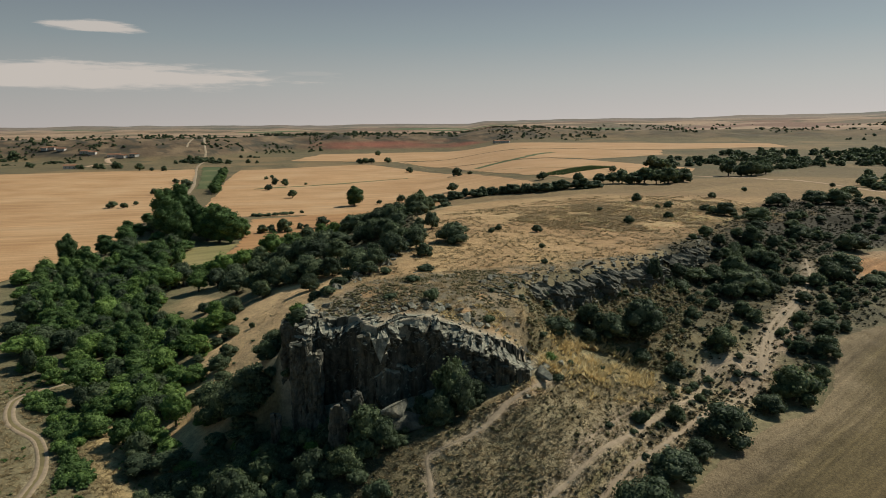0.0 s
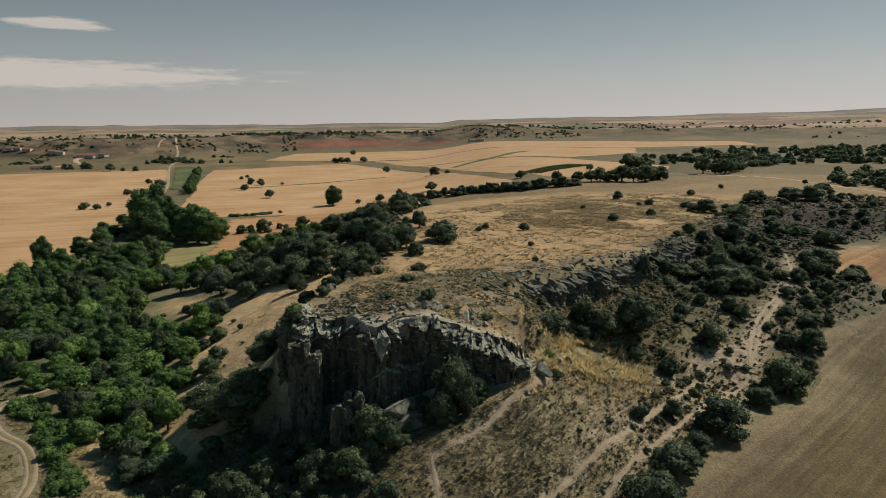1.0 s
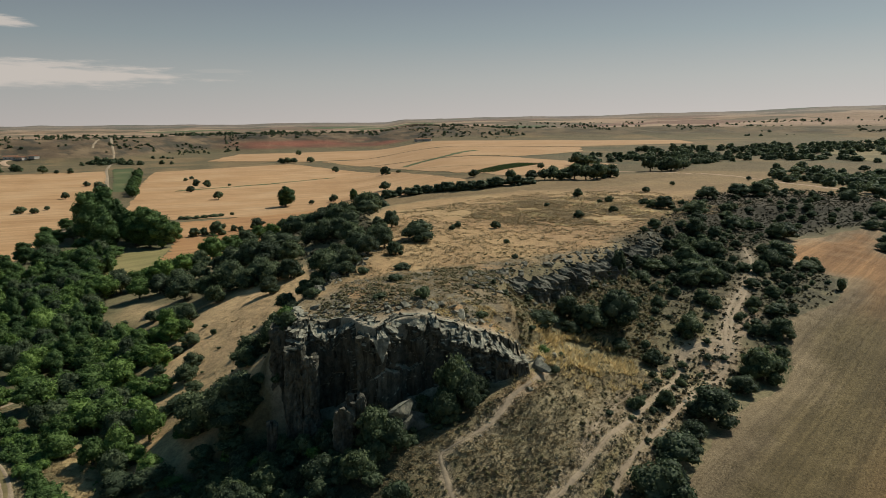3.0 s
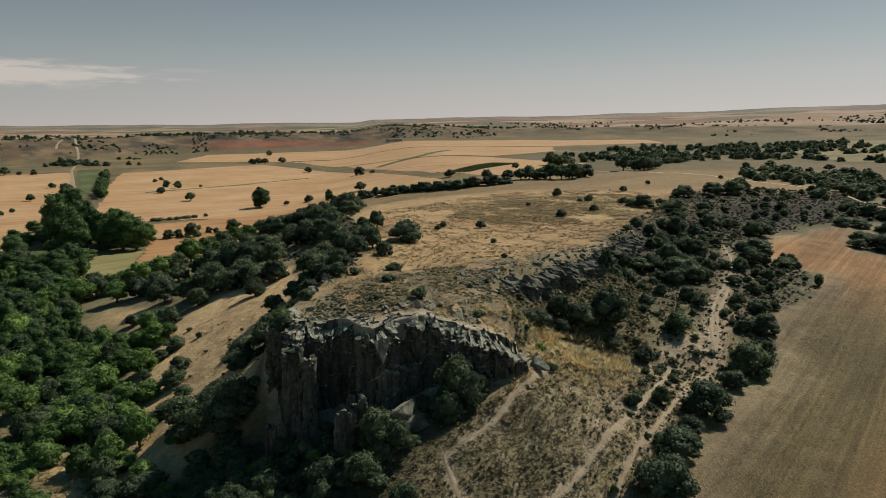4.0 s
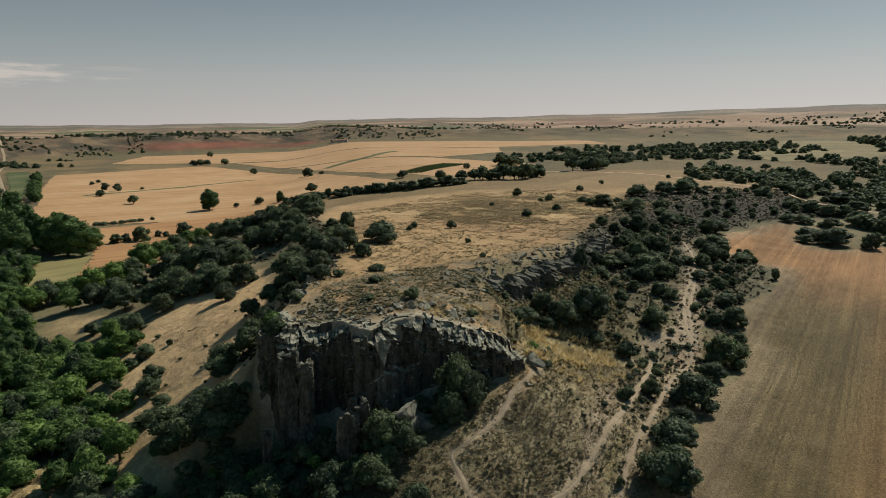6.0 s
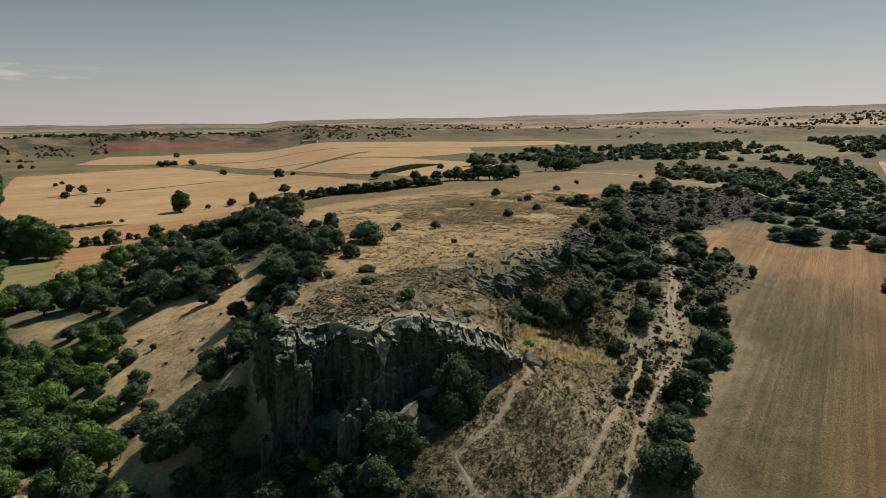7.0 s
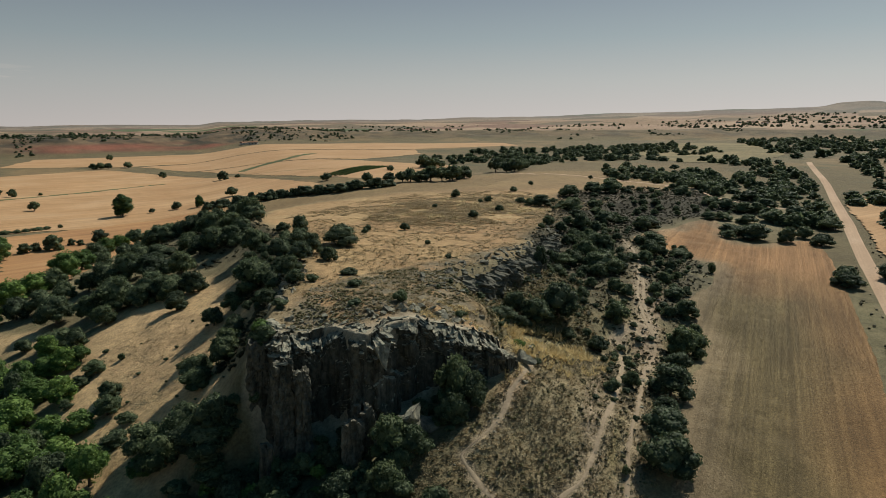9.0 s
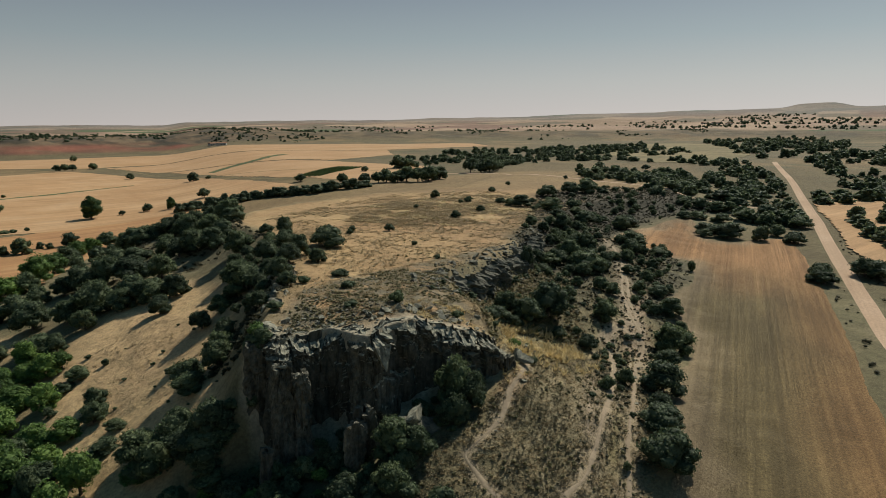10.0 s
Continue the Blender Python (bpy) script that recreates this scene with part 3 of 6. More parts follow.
    c = blend(c, 0.75 * hedge, (0.075, 0.075, 0.045))
    # distance haze over the farthest land, painted as grey into its colour
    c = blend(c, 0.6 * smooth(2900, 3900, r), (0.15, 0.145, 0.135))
    return np.clip(c, 0.01, 0.8)


def plain_floor(x, y):
    right = 0.5 + 0.047 * np.clip(y - 90, -40, 100) + 5.0 * smooth(210, 430, y)
    return -8.0 + (right + 8.0) * smooth(-70, 90, x - 0.05 * y)


def grid_mesh(name, verts, faces, mat, colours=None, flat=False):
    me = bpy.data.meshes.new(name)
    verts, faces = np.asarray(verts, np.float32), np.asarray(faces, np.int32)
    k = faces.shape[1]
    me.vertices.add(len(verts))
    me.vertices.foreach_set("co", verts.ravel())
    me.loops.add(faces.size)
    me.loops.foreach_set("vertex_index", faces.ravel())
    me.polygons.add(len(faces))
    me.polygons.foreach_set("loop_start", np.arange(0, faces.size, k, dtype=np.int32))
    me.update(calc_edges=True)
    me.polygons.foreach_set("use_smooth", np.full(len(faces), not flat))
    if colours is not None:
        a = me.color_attributes.new("soil", "FLOAT_COLOR", "POINT")
        a.data.foreach_set("color", np.concatenate([colours, np.ones((len(colours), 1))], 1).astype(np.float32).ravel())
    me.materials.append(mat)
    return me


def build_ground():
    front = np.arange(-0.98, 1.2, 0.0042)
    back = np.linspace(front[-1], front[0] + 2 * np.pi, 46)[1:-1]
    th = np.concatenate([front, back])
    r = np.concatenate([[0.01, 8, 20, 32], np.exp(np.arange(math.log(42), math.log(4990), 0.0062))])
    R, T = np.meshgrid(r, th, indexing="ij")
    x, y = (R * np.sin(T)).ravel(), (R * np.cos(T)).ravel()
    z = height(x, y)
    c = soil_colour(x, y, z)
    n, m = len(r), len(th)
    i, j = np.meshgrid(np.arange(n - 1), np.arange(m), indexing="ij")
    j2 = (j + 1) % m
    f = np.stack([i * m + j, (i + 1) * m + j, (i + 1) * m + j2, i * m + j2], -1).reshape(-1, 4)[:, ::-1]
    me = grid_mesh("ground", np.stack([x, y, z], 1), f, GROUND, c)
    return tagged(new("ground", me), "dry rolling ground with heath, bare soil and yellow grass", "ground", kind="structure")


build_ground()


def closest_on(x, y, loop):
    best, px, py = np.full(x.shape, 1e9), x.copy(), y.copy()
    for a, b in zip(loop, loop[1:] + loop[:1]):
        dx, dy = b[0] - a[0], b[1] - a[1]
        t = np.clip(((x - a[0]) * dx + (y - a[1]) * dy) / (dx * dx + dy * dy), 0, 1)
        qx, qy = a[0] + t * dx, a[1] + t * dy
        d = np.hypot(x - qx, y - qy)
        m = d < best
        best[m], px[m], py[m] = d[m], qx[m], qy[m]
    return px, py


def drape(name, loop, step, lift, mat, label, category, angle=0.0, tint=None, ragged=0.0):
    """A sheet of field laid over the ground inside a closed line."""
    a = radians(angle)
    ca, sa = math.cos(a), math.sin(a)
    pu = [p[0] * ca + p[1] * sa for p in loop]
    pv = [-p[0] * sa + p[1] * ca for p in loop]
    us, vs = np.arange(min(pu) - step, max(pu) + 2 * step, step), np.arange(min(pv) - step, max(pv) + 2 * step, step)
    U, V = np.meshgrid(us, vs, indexing="ij")
    x, y = (U * ca - V * sa).ravel(), (U * sa + V * ca).ravel()
    d = inside(x, y, loop)
    out = (d > 0) & (d < 0.75 * step)
    px, py = closest_on(x, y, list(loop))
    x, y = np.where(out, px, x), np.where(out, py, y)
    if ragged:
        edge = smooth(3 * step, 0, np.abs(d))
        x, y = x + ragged * edge * vnoise(x, y, 4 * step, 5, 3), y + ragged * edge * vnoise(x, y, 4 * step, 6, 3)
    keep = d < 0.75 * step
    n, m = U.shape
    i, j = np.meshgrid(np.arange(n - 1), np.arange(m - 1), indexing="ij")
    q = np.stack([i * m + j, (i + 1) * m + j, (i + 1) * m + j + 1, i * m + j + 1], -1).reshape(-1, 4)
    q = q[keep[q].all(1)]
    used = np.unique(q)
    remap = np.zeros(len(x), np.int64)
    remap[used] = np.arange(len(used))
    x, y = x[used], y[used]
    z = height(x, y) + lift
    me = grid_mesh(name, np.stack([x, y, z], 1), remap[q], mat, tint(x, y) if tint else None)
    return tagged(new(name, me), label, category, kind="structure")


def ribbon(name, pts, width, lift, mat, label, category, step=1.0, rough=0.18):
    line = smooth_line(pts, step)
    verts, n = [], 5
    for i, (x, y) in enumerate(line):
        a, b = line[max(i - 1, 0)], line[min(i + 1, len(line) - 1)]
        t = Vector((b[0] - a[0], b[1] - a[1])).normalized()
        grow = 1 + rough * float(vnoise(np.array([x]), np.array([y]), 7 * step, 7, 3)[0])
        sway = rough * 0.5 * width * float(vnoise(np.array([x]), np.array([y]), 9 * step, 9, 2)[0])
        for k in range(n):
            s = (k / (n - 1) - 0.5) * width * grow + sway
            verts.append((x - t[1] * s, y + t[0] * s))
    v = np.array(verts)
    side = np.tile(np.array([0, 1, 1, 1, 0]), len(line))
    z = height(v[:, 0], v[:, 1]) + lift * (0.3 + 0.7 * side)
    f = [(i * n + k, i * n + k + 1, (i + 1) * n + k + 1, (i + 1) * n + k) for i in range(len(line) - 1) for k in range(n - 1)]
    me = grid_mesh(name, np.column_stack([v, z]), np.array(f)[:, ::-1], mat)
    return tagged(new(name, me), label, category, kind="structure")


def tilled_tint(x, y):
    n1, n2 = vnoise(x, y, 22, 61, 3), vnoise(x, y, 6, 62, 3)
    along, across = 0.76 * x + 0.65 * y, -0.65 * x + 0.76 * y
    c = np.tile(np.array([0.124, 0.090, 0.040]), (len(x), 1))
    c = blend(c, smooth(27, 9, across + 5 * n1) * 0.85, (0.205, 0.114, 0.047))
    c = blend(c, smooth(158, 205, along + 12 * n1), (0.29, 0.155, 0.068))
    rim = smooth(9, 1.5, -inside(x, y, TILLED) + 3 * n2) * smooth(14, 28, across)
    c = blend(c, 0.7 * rim, (0.225, 0.165, 0.098))
    return c


drape("ploughed_field", TILLED, 0.9, 0.07, PLOUGH, "bare tilled field, grey-brown turning red near the wood", "field", 41, tilled_tint, 0.5)
ribbon("dirt_road", ROAD, 4.6, 0.12, ROAD_DUST, "pale straight dirt road beside the ploughed field", "dirt road", 2.0, 0.05)
for pts, w in ((PATH_LOW, 0.6), (PATH_MID, 0.5), (PATH_EDGE, 0.6), (PATH_HIGH, 0.7), (PATH_SIDE, 0.4), (PATH_LOOP, 0.6)):
    tagged(ribbon("footpath", pts, w, 0.07, DUST, "worn pale footpath trodden through the heath", "footpath", 0.6, 1.1), group="footpaths on the slope")
ribbon("farm_track", TRACK_HILL, 3.2, 0.25, ROAD_DUST, "pale farm track crossing the grassy hilltop", "track", 1.5)
ribbon("farm_track", TRACK_VALLEY, 2.1, 0.09, MEADOW, "curved dirt track on the valley floor", "track", 1.0)
def beside(pts, off):
    """The same line shifted sideways."""
    line = smooth_line(pts, 2.0)
    out = []
    for i, (x, y) in enumerate(line):
        a, b = line[max(i - 1, 0)], line[min(i + 1, len(line) - 1)]
        t = Vector((b[0] - a[0], b[1] - a[1])).normalized()
        out.append((x - t[1] * off, y + t[0] * off))
    return out


for off in (-0.62, 0.62):
    ribbon("wheel_rut", beside(TRACK_VALLEY, off), 0.8, 0.13, DUST, "pale wheel rut worn into the valley track", "wheel rut", 1.0, 0.5)
ribbon("farm_track", TRACK_FIELDS, 3.4, 0.25, DUST, "pale track between stubble fields and tree line", "track", 4.0)
ribbon("farm_track", TRACK_CROSS, 3.0, 0.26, MEADOW, "grassy track between stubble fields", "track", 5.0)
ribbon("farm_track", TRACK_CROSS2, 3.0, 0.26, MEADOW, "grassy track between stubble fields", "track", 5.0)

ribbon("village_road", VILLAGE_ROAD, 8.0, 0.6, ROAD_DUST, "pale road winding up to the far village", "road", 8.0, 0.05)
for pts in (SCARP_TRACK, SCARP_TRACK2):
    ribbon("farm_track", pts, 4.0, 0.6, DUST, "pale track climbing the far scarp", "track", 6.0)

FIELDS = (
    ("stubble_field", STRAW, "wide flat straw-coloured stubble field", 5, [(-166, 230), (-162, 262), (-158, 300), (-166, 345), (-180, 400), (-200, 475), (-236, 606), (-296, 790), (-330, 880), (-420, 850), (-620, 800), (-700, 500), (-420, 220), (-240, 170), (-178, 205)]),
    ("stubble_field", STRAW, "broad orange stubble field with lone oaks", 5, [(-140, 410), (-172, 470), (-192, 560), (-226, 680), (-262, 850), (-110, 960), (-20, 790), (24, 690), (52, 560), (66, 478), (40, 436), (10, 452), (-10, 452), (-70, 420)]),
    ("stubble_field", STRAW_RED, "ruddy stubble field at the foot of the hill", 4, [(-104, 330), (-118, 402), (-92, 412), (-62, 446), (-14, 474), (6, 440), (-25, 400), (-48, 356), (-60, 318), (-68, 264), (-80, 244), (-93, 240), (-98, 286), (-100, 312)]),
    ("stubble_field", STRAW_PALE, "pale stubble field beyond the hedge", 6, [(36, 690), (66, 560), (92, 476), (120, 440), (165, 445), (182, 500), (215, 560), (150, 700), (70, 800), (0, 850)]),
    ("stubble_field", STRAW_PALE, "pale far stubble field", 8, [(-8, 862), (70, 808), (160, 706), (260, 790), (310, 945), (60, 1070), (-70, 1010)]),
    ("stubble_field", STRAW, "stubble field beside the dirt road", 3, [(112, 84), (150, 119), (172, 139), (206, 169), (245, 203), (282, 236), (316, 258), (330, 226), (400, 200), (320, 90), (200, 20)]),
    ("meadow", MEADOW, "olive-brown dry grazing meadow among oaks", 6, [(420, 500), (470, 470), (620, 560), (900, 800), (900, 960), (650, 900), (500, 700)]),
    ("meadow", LUSH, "greenish dry meadow beside the poplars", 3, [(-100, 216), (-113, 250), (-119, 292), (-118, 308), (-100, 316), (-97, 286), (-92, 240)]),
    ("crop_strip", CROP, "narrow green crop strip among stubble", 4, [(-228, 605), (-258, 700), (-290, 790), (-338, 930), (-312, 936), (-258, 752), (-216, 602)]),
    ("stubble_field", STRAW_PALE, "pale stubble strip under the far scarp", 9, [(-250, 1080), (-90, 1020), (60, 1080), (300, 960), (520, 1000), (580, 1180), (300, 1330), (0, 1380), (-240, 1320)]),
    ("crop_strip", CROP, "narrow green crop strip among stubble", 5, [(-172, 596), (-100, 645), (-37, 700), (-36, 709), (-100, 655), (-172, 605)]),
    ("crop_strip", CROP, "narrow green crop strip among stubble", 7, [(40, 730), (100, 800), (150, 880), (140, 890), (90, 815), (34, 745)]),
    ("crop_strip", CROP, "far green irrigated field", 14, [(40, 2350), (330, 2420), (320, 2560), (20, 2500)]),
)
for k, (name, mat, label, step, loop) in enumerate(FIELDS):
    far = max(math.hypot(*p) for p in loop)
    drape(name, loop, step, 0.10 + 0.00012 * far + (0.10 if name == "crop_strip" else 0) + (3.0 if far > 2000 else 0) + (0.3 if "dirt road" in label else 0), mat, label, "field", 20 * k % 90, None, 0.5 * step)

# ---- rocks ----
def ground_z(x, y):
    return float(height(np.array([float(x)]), np.array([float(y)]))[0])


def part(name, me, parent, label=""):
    ob = new(name, me)
    ob.parent = parent
    return tagged(ob, label) if label else ob


def face_line(pts, step):
    """Points every step metres along an open line of (x, y, ...), straight between corners."""
    out = []
    for a, b in zip(pts, pts[1:]):
        n = max(1, int(math.dist(a[:2], b[:2]) / step))
        out += [tuple(a[k] + (b[k] - a[k]) * i / n for k in range(len(a))) for i in range(n)]
    return out + [tuple(pts[-1])]


def scramble(*v):
    """A number from 0 to 1 that is always the same for the same values."""
    a = math.sin(sum(k * q for k, q in zip((12.9898, 78.233, 37.719, 9.151), v)) + 1.3) * 43758.5453
    return a - math.floor(a)


def rock_plane(s, z, ws, wz, seed):
    """Height of a broken rock wall at (s, z): each joint block has its own set-back and tilt; and how near the next joint is."""
    d, c = noise.voronoi(Vector((s / ws + 0.25 * noise.noise(Vector((s * 0.4, z * 0.4, seed))), z / wz, seed)))
    k = c[0]
    a, b, e = scramble(k.x, k.y, seed), scramble(k.y, k.x, seed + 2), scramble(k.x + 3.1, k.y - 1.7, seed)
    ds, dz = s / ws - k.x, z / wz - k.y
    return a - 0.5 + 0.9 * (b - 0.5) * ds + 0.9 * (e - 0.4) * dz, d[1] - d[0]


def beds(s, z, seed, thick=0.7):
    """Height of a wall of bedded slabs: courses of uneven blocks that jut and draw back; and the nearness of a joint."""
    zz = z + 0.35 * noise.noise(Vector((s * 0.18, seed, 3.0)))
    k = math.floor(zz / thick + 0.3 * noise.noise(Vector((s * 0.5, z * 0.1, seed))))
    w = 0.9 + 1.9 * scramble(k, seed)
    u = s / w + 5 * scramble(k + 0.5, seed)
    m = math.floor(u)
    edge = min(u - m, 1 - u + m) * w
    return scramble(k, m, seed) - 0.5, edge


def crag_mesh(name, pts, step=0.32, depth=4.0, seed=0.0, rough=1.0, mat=ROCK, shelf=None, wide=1.7):
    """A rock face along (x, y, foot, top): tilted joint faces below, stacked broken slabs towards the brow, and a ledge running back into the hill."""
    line = face_line(pts, step)
    n = len(line)
    tops = [p[3] for p in line]
    levels = int((max(tops) - min(p[2] for p in line)) / step) + 2
    back = int(depth / (step * 1.3))
    rows = levels + back
    nrm = []
    for i in range(n):
        a, b = line[max(i - 9, 0)], line[min(i + 9, n - 1)]
        t = Vector((b[0] - a[0], b[1] - a[1], 0)).normalized()
        nrm.append(Vector((t.y, -t.x, 0)))
    verts, s = [], 0.0
    for i, (x, y, foot, top, *lean) in enumerate(line):
        lean = lean[0] if lean else (top - foot) / 14.0
        if i:
            s += math.dist(line[i - 1][:2], (x, y))
        slab = scramble(math.floor(s / 1.6), seed) + 0.6 * scramble(math.floor(s / 0.8), seed + 3) - 0.8
        top = top + 0.5 * noise.noise(Vector((s * 0.3, seed, 1.0))) + 0.4 * slab * (0.6 + 0.4 * min(lean, 2.0))
        band = 2.4 + 1.6 * noise.noise(Vector((s * 0.16, seed, 5.0)))
        brow = 1.2 + 0.8 * noise.noise(Vector((s * 0.5, seed, 9.0)))
        for k in range(rows):
            u = min(k / (levels - 1), 1.0)
            z = foot + (top - foot) * u
            p = Vector((x, y, z))
            below = top - z
            loose = max(float(smooth(band + 1.0, band - 0.6, below)), float(smooth(1.2, 2.6, lean)))
            big, gap = rock_plane(s, z, wide, 2.6 * wide, seed)
            mid, gap2 = rock_plane(s, z, wide * 0.42, wide * 0.7, seed + 11)
            bed, joint = beds(s, z, seed)
            off = rough * (1.35 * big - 0.45 * math.exp(-18 * gap) + 0.30 * mid - 0.12 * math.exp(-14 * gap2) + 0.22 * noise.noise(p * 0.25))
            off += loose * rough * (1.3 * bed - (0.28 if joint < 0.14 else 0.0) + 0.55 * mid)
            off += (0.05 + 0.12 * loose) * noise.noise(p * 1.6) + (1 - u) * lean - 0.6
            off -= rough * 1.7 * brow * float(np.clip(1 - below / brow, 0, 1)) ** 1.2
            if k >= levels:
                run = (k - levels + 1) * step * 1.3
                off = off * max(0, 1 - run / 2.5) - run
                qq = p + nrm[i] * off
                flag, crack = rock_plane(qq.x + seed, qq.y, 1.5, 1.1, seed + 23)
                pz = top + 0.75 * flag - 0.25 * math.exp(-10 * crack) + 0.2 * noise.noise(Vector((qq.x, qq.y, 2)) * 0.9)
                verts.append([qq.x, qq.y, pz, run, flag])
                continue
            qq = p + nrm[i] * off
            verts.append([qq.x, qq.y, qq.z + 0.1 * noise.noise(p * 2.1), 0.0, 0.0])
    v = np.array(verts)
    g = height(v[:, 0], v[:, 1])
    # the ledge lies on the ground as bare slabs, and dips under the soil at its rear
    run = v[:, 3]
    ledge = np.maximum(v[:, 2] * (1 - smooth(0.5, 2.0, run)) + (g + 0.1) * smooth(0.5, 2.0, run), g + 0.08) + 0.5 * v[:, 4] - 1.0 * smooth(depth * 0.45, depth, run)
    v[:, 2] = np.where(run > 0, ledge, v[:, 2])
    i, k = np.meshgrid(np.arange(n - 1), np.arange(rows - 1), indexing="ij")
    f = np.stack([i * rows + k, (i + 1) * rows + k, (i + 1) * rows + k + 1, i * rows + k + 1], -1).reshape(-1, 4)
    me = grid_mesh(name, v[:, :3], f, mat, flat=True)
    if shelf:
        # slab tops and ledges get the sunlit rock colour; upright faces keep the shaded one
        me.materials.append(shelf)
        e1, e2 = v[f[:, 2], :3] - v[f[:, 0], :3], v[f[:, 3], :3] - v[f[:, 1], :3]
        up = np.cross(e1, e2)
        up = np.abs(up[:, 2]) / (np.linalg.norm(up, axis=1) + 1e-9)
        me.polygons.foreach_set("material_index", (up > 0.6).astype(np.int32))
    return me


CRAG = [(-25.4, 104.5, 4, 18.6, 1), (-24.0, 100.6, 0, 18.3, 1), (-22.8, 98.6, -3, 17.8, 1), (-21.2, 98.0, -4, 17.5, 1), (-19.8, 99.2, -3, 17.9, 0.8), (-18.2, 98.8, -3, 17.2, 0.8), (-16.6, 98.0, -2, 16.9, 0.6), (-15.2, 98.6, -2, 17.8, 0.6),
        (-13.9, 97.2, -1, 18.5, 0.8), (-13.3, 94.6, -1, 18.5, 1), (-12.5, 92.9, 0, 18.2, 1), (-10.4, 91.4, 1, 17.9, 1), (-8.4, 92.0, 3, 18.0, 0.6), (-6.7, 93.2, 4, 18.4, 0.5), (-5.5, 94.8, 5, 19.1, 0.5), (-4.1, 94.0, 5, 19.4, 0.5),
        (-1.4, 93.8, 6, 18.9, 0.5), (1.2, 93.2, 6, 17.7, 0.8), (3.0, 92.8, 6, 17.1, 1.5), (4.5, 92.2, 6, 16.6, 2.0), (6.4, 92.4, 6.5, 16.6, 2.4), (8.4, 92.2, 7, 15.5, 2.6), (10.6, 92.8, 7.5, 13.9, 2.6), (12.9, 93.8, 8, 12.4, 2.0), (14.7, 95.8, 9, 11.8, 1.6), (16.5, 99.6, 9.5, 11.8, 1.2)]
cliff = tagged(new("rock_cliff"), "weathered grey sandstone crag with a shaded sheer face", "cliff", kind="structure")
part("rock_face", crag_mesh("rock_face", CRAG, 0.22, 6.0, 0.0, 1.0, SHADED_ROCK, SUNLIT_ROCK, 3.4), cliff)


def facet_mesh(name, a, b, tip, deep, mat, n=14):
    """A fresh break: a rough three-cornered face from a to b that narrows to its tip, running back into the rock."""
    a, b, tip, deep = Vector(a), Vector(b), Vector(tip), Vector(deep)
    up = (b - a).cross(tip - a).normalized()
    verts, faces = [], []
    for i in range(n + 1):
        for j in range(n + 1):
            u, v = i / n, j / n
            p = a.lerp(b, u).lerp(tip, v ** 1.25)
            p += up * (0.16 * noise.noise(p * 0.9) + 0.08 * noise.cell(Vector((p.x * 1.3, p.y * 1.3, p.z * 0.5)))) + (b - a).normalized() * 0.25 * noise.noise(Vector((p.z * 0.9, 3, 3))) * (1 - v)
            verts.append(p)
    for i in range(n):
        for j in range(n):
            faces.append((i * (n + 1) + j, i * (n + 1) + j + 1, (i + 1) * (n + 1) + j + 1, (i + 1) * (n + 1) + j))
    rim = [i * (n + 1) for i in range(n + 1)] + [n * (n + 1) + j for j in range(1, n + 1)] + [i * (n + 1) + n for i in range(n - 1, -1, -1)] + [j for j in range(n - 1, 0, -1)]
    o = len(verts)
    verts += [verts[k].lerp(deep, 0.75) for k in rim]
    m = len(rim)
    faces += [(rim[k], rim[(k + 1) % m], o + (k + 1) % m, o + k) for k in range(m)]
    me = bpy.data.meshes.new(name)
    me.from_pydata([tuple(v) for v in verts], [], faces)
    me.materials.append(mat)
    return me


part("broken_facet", facet_mesh("broken_facet", (-10.6, 90.5, 17.7), (-8.0, 91.1, 17.9), (-9.3, 89.7, 14.4), (-9.6, 95, 15.5), ROCK), cliff, "fresh pale three-cornered rock break")


def pillar_mesh(name, x, y, foot, top, rx, ry, seed, lean=0.0):
    """A free-standing block of the crag, split by joints, with a flat broken top."""
    n, m = 44, max(12, int((top - foot) / 0.35))
    verts, faces = [], []
    for k in range(m + 4):
        u = min(k / m, 1.0)
        shrink = 1.0 if k <= m else 1 - (k - m) / 4.0 * 0.98
        for i in range(n):
            a = 2 * math.pi * i / n
            c, s = math.cos(a), math.sin(a)
            box = 1 / max(abs(c), abs(s)) ** 0.75
            p = Vector((c * rx * box, s * ry * box, foot + (top - foot) * u))
            q = Vector((p.x * 0.75 + seed, p.y * 0.75, p.z * 0.28))
            d, cells = noise.voronoi(q)
            d2, c2 = noise.voronoi(Vector((p.x * 1.5 + seed, p.y * 1.5, p.z * 1.1)))
            off = 1 + (0.05 + 0.10 * u ** 5) * noise.cell(c2[0] * 6.1) - 0.16 * math.exp(-8 * (d2[1] - d2[0])) + 0.22 * noise.cell(cells[0] * 5.3) - 0.22 * math.exp(-7 * (d[1] - d[0])) + 0.12 * noise.noise(p * 0.9) + 0.22 * (1 - u)
            zz = p.z + (0.35 * noise.cell(c2[0] * 2.7) + 0.5 * noise.noise(Vector((p.x, p.y, seed)) * 0.7) + 0.25 * noise.cell(cells[0])) * (u ** 6)
            verts.append((x + p.x * off * shrink + lean * (1 - u), y + p.y * off * shrink, zz))
    for k in range(m + 3):
        for i in range(n):
            faces.append((k * n + i, k * n + (i + 1) % n, (k + 1) * n + (i + 1) % n, (k + 1) * n + i))
    # pillars take the rock colour with the crag's shade in it
    return grid_mesh(name, verts, faces, SHADED_ROCK, flat=True)


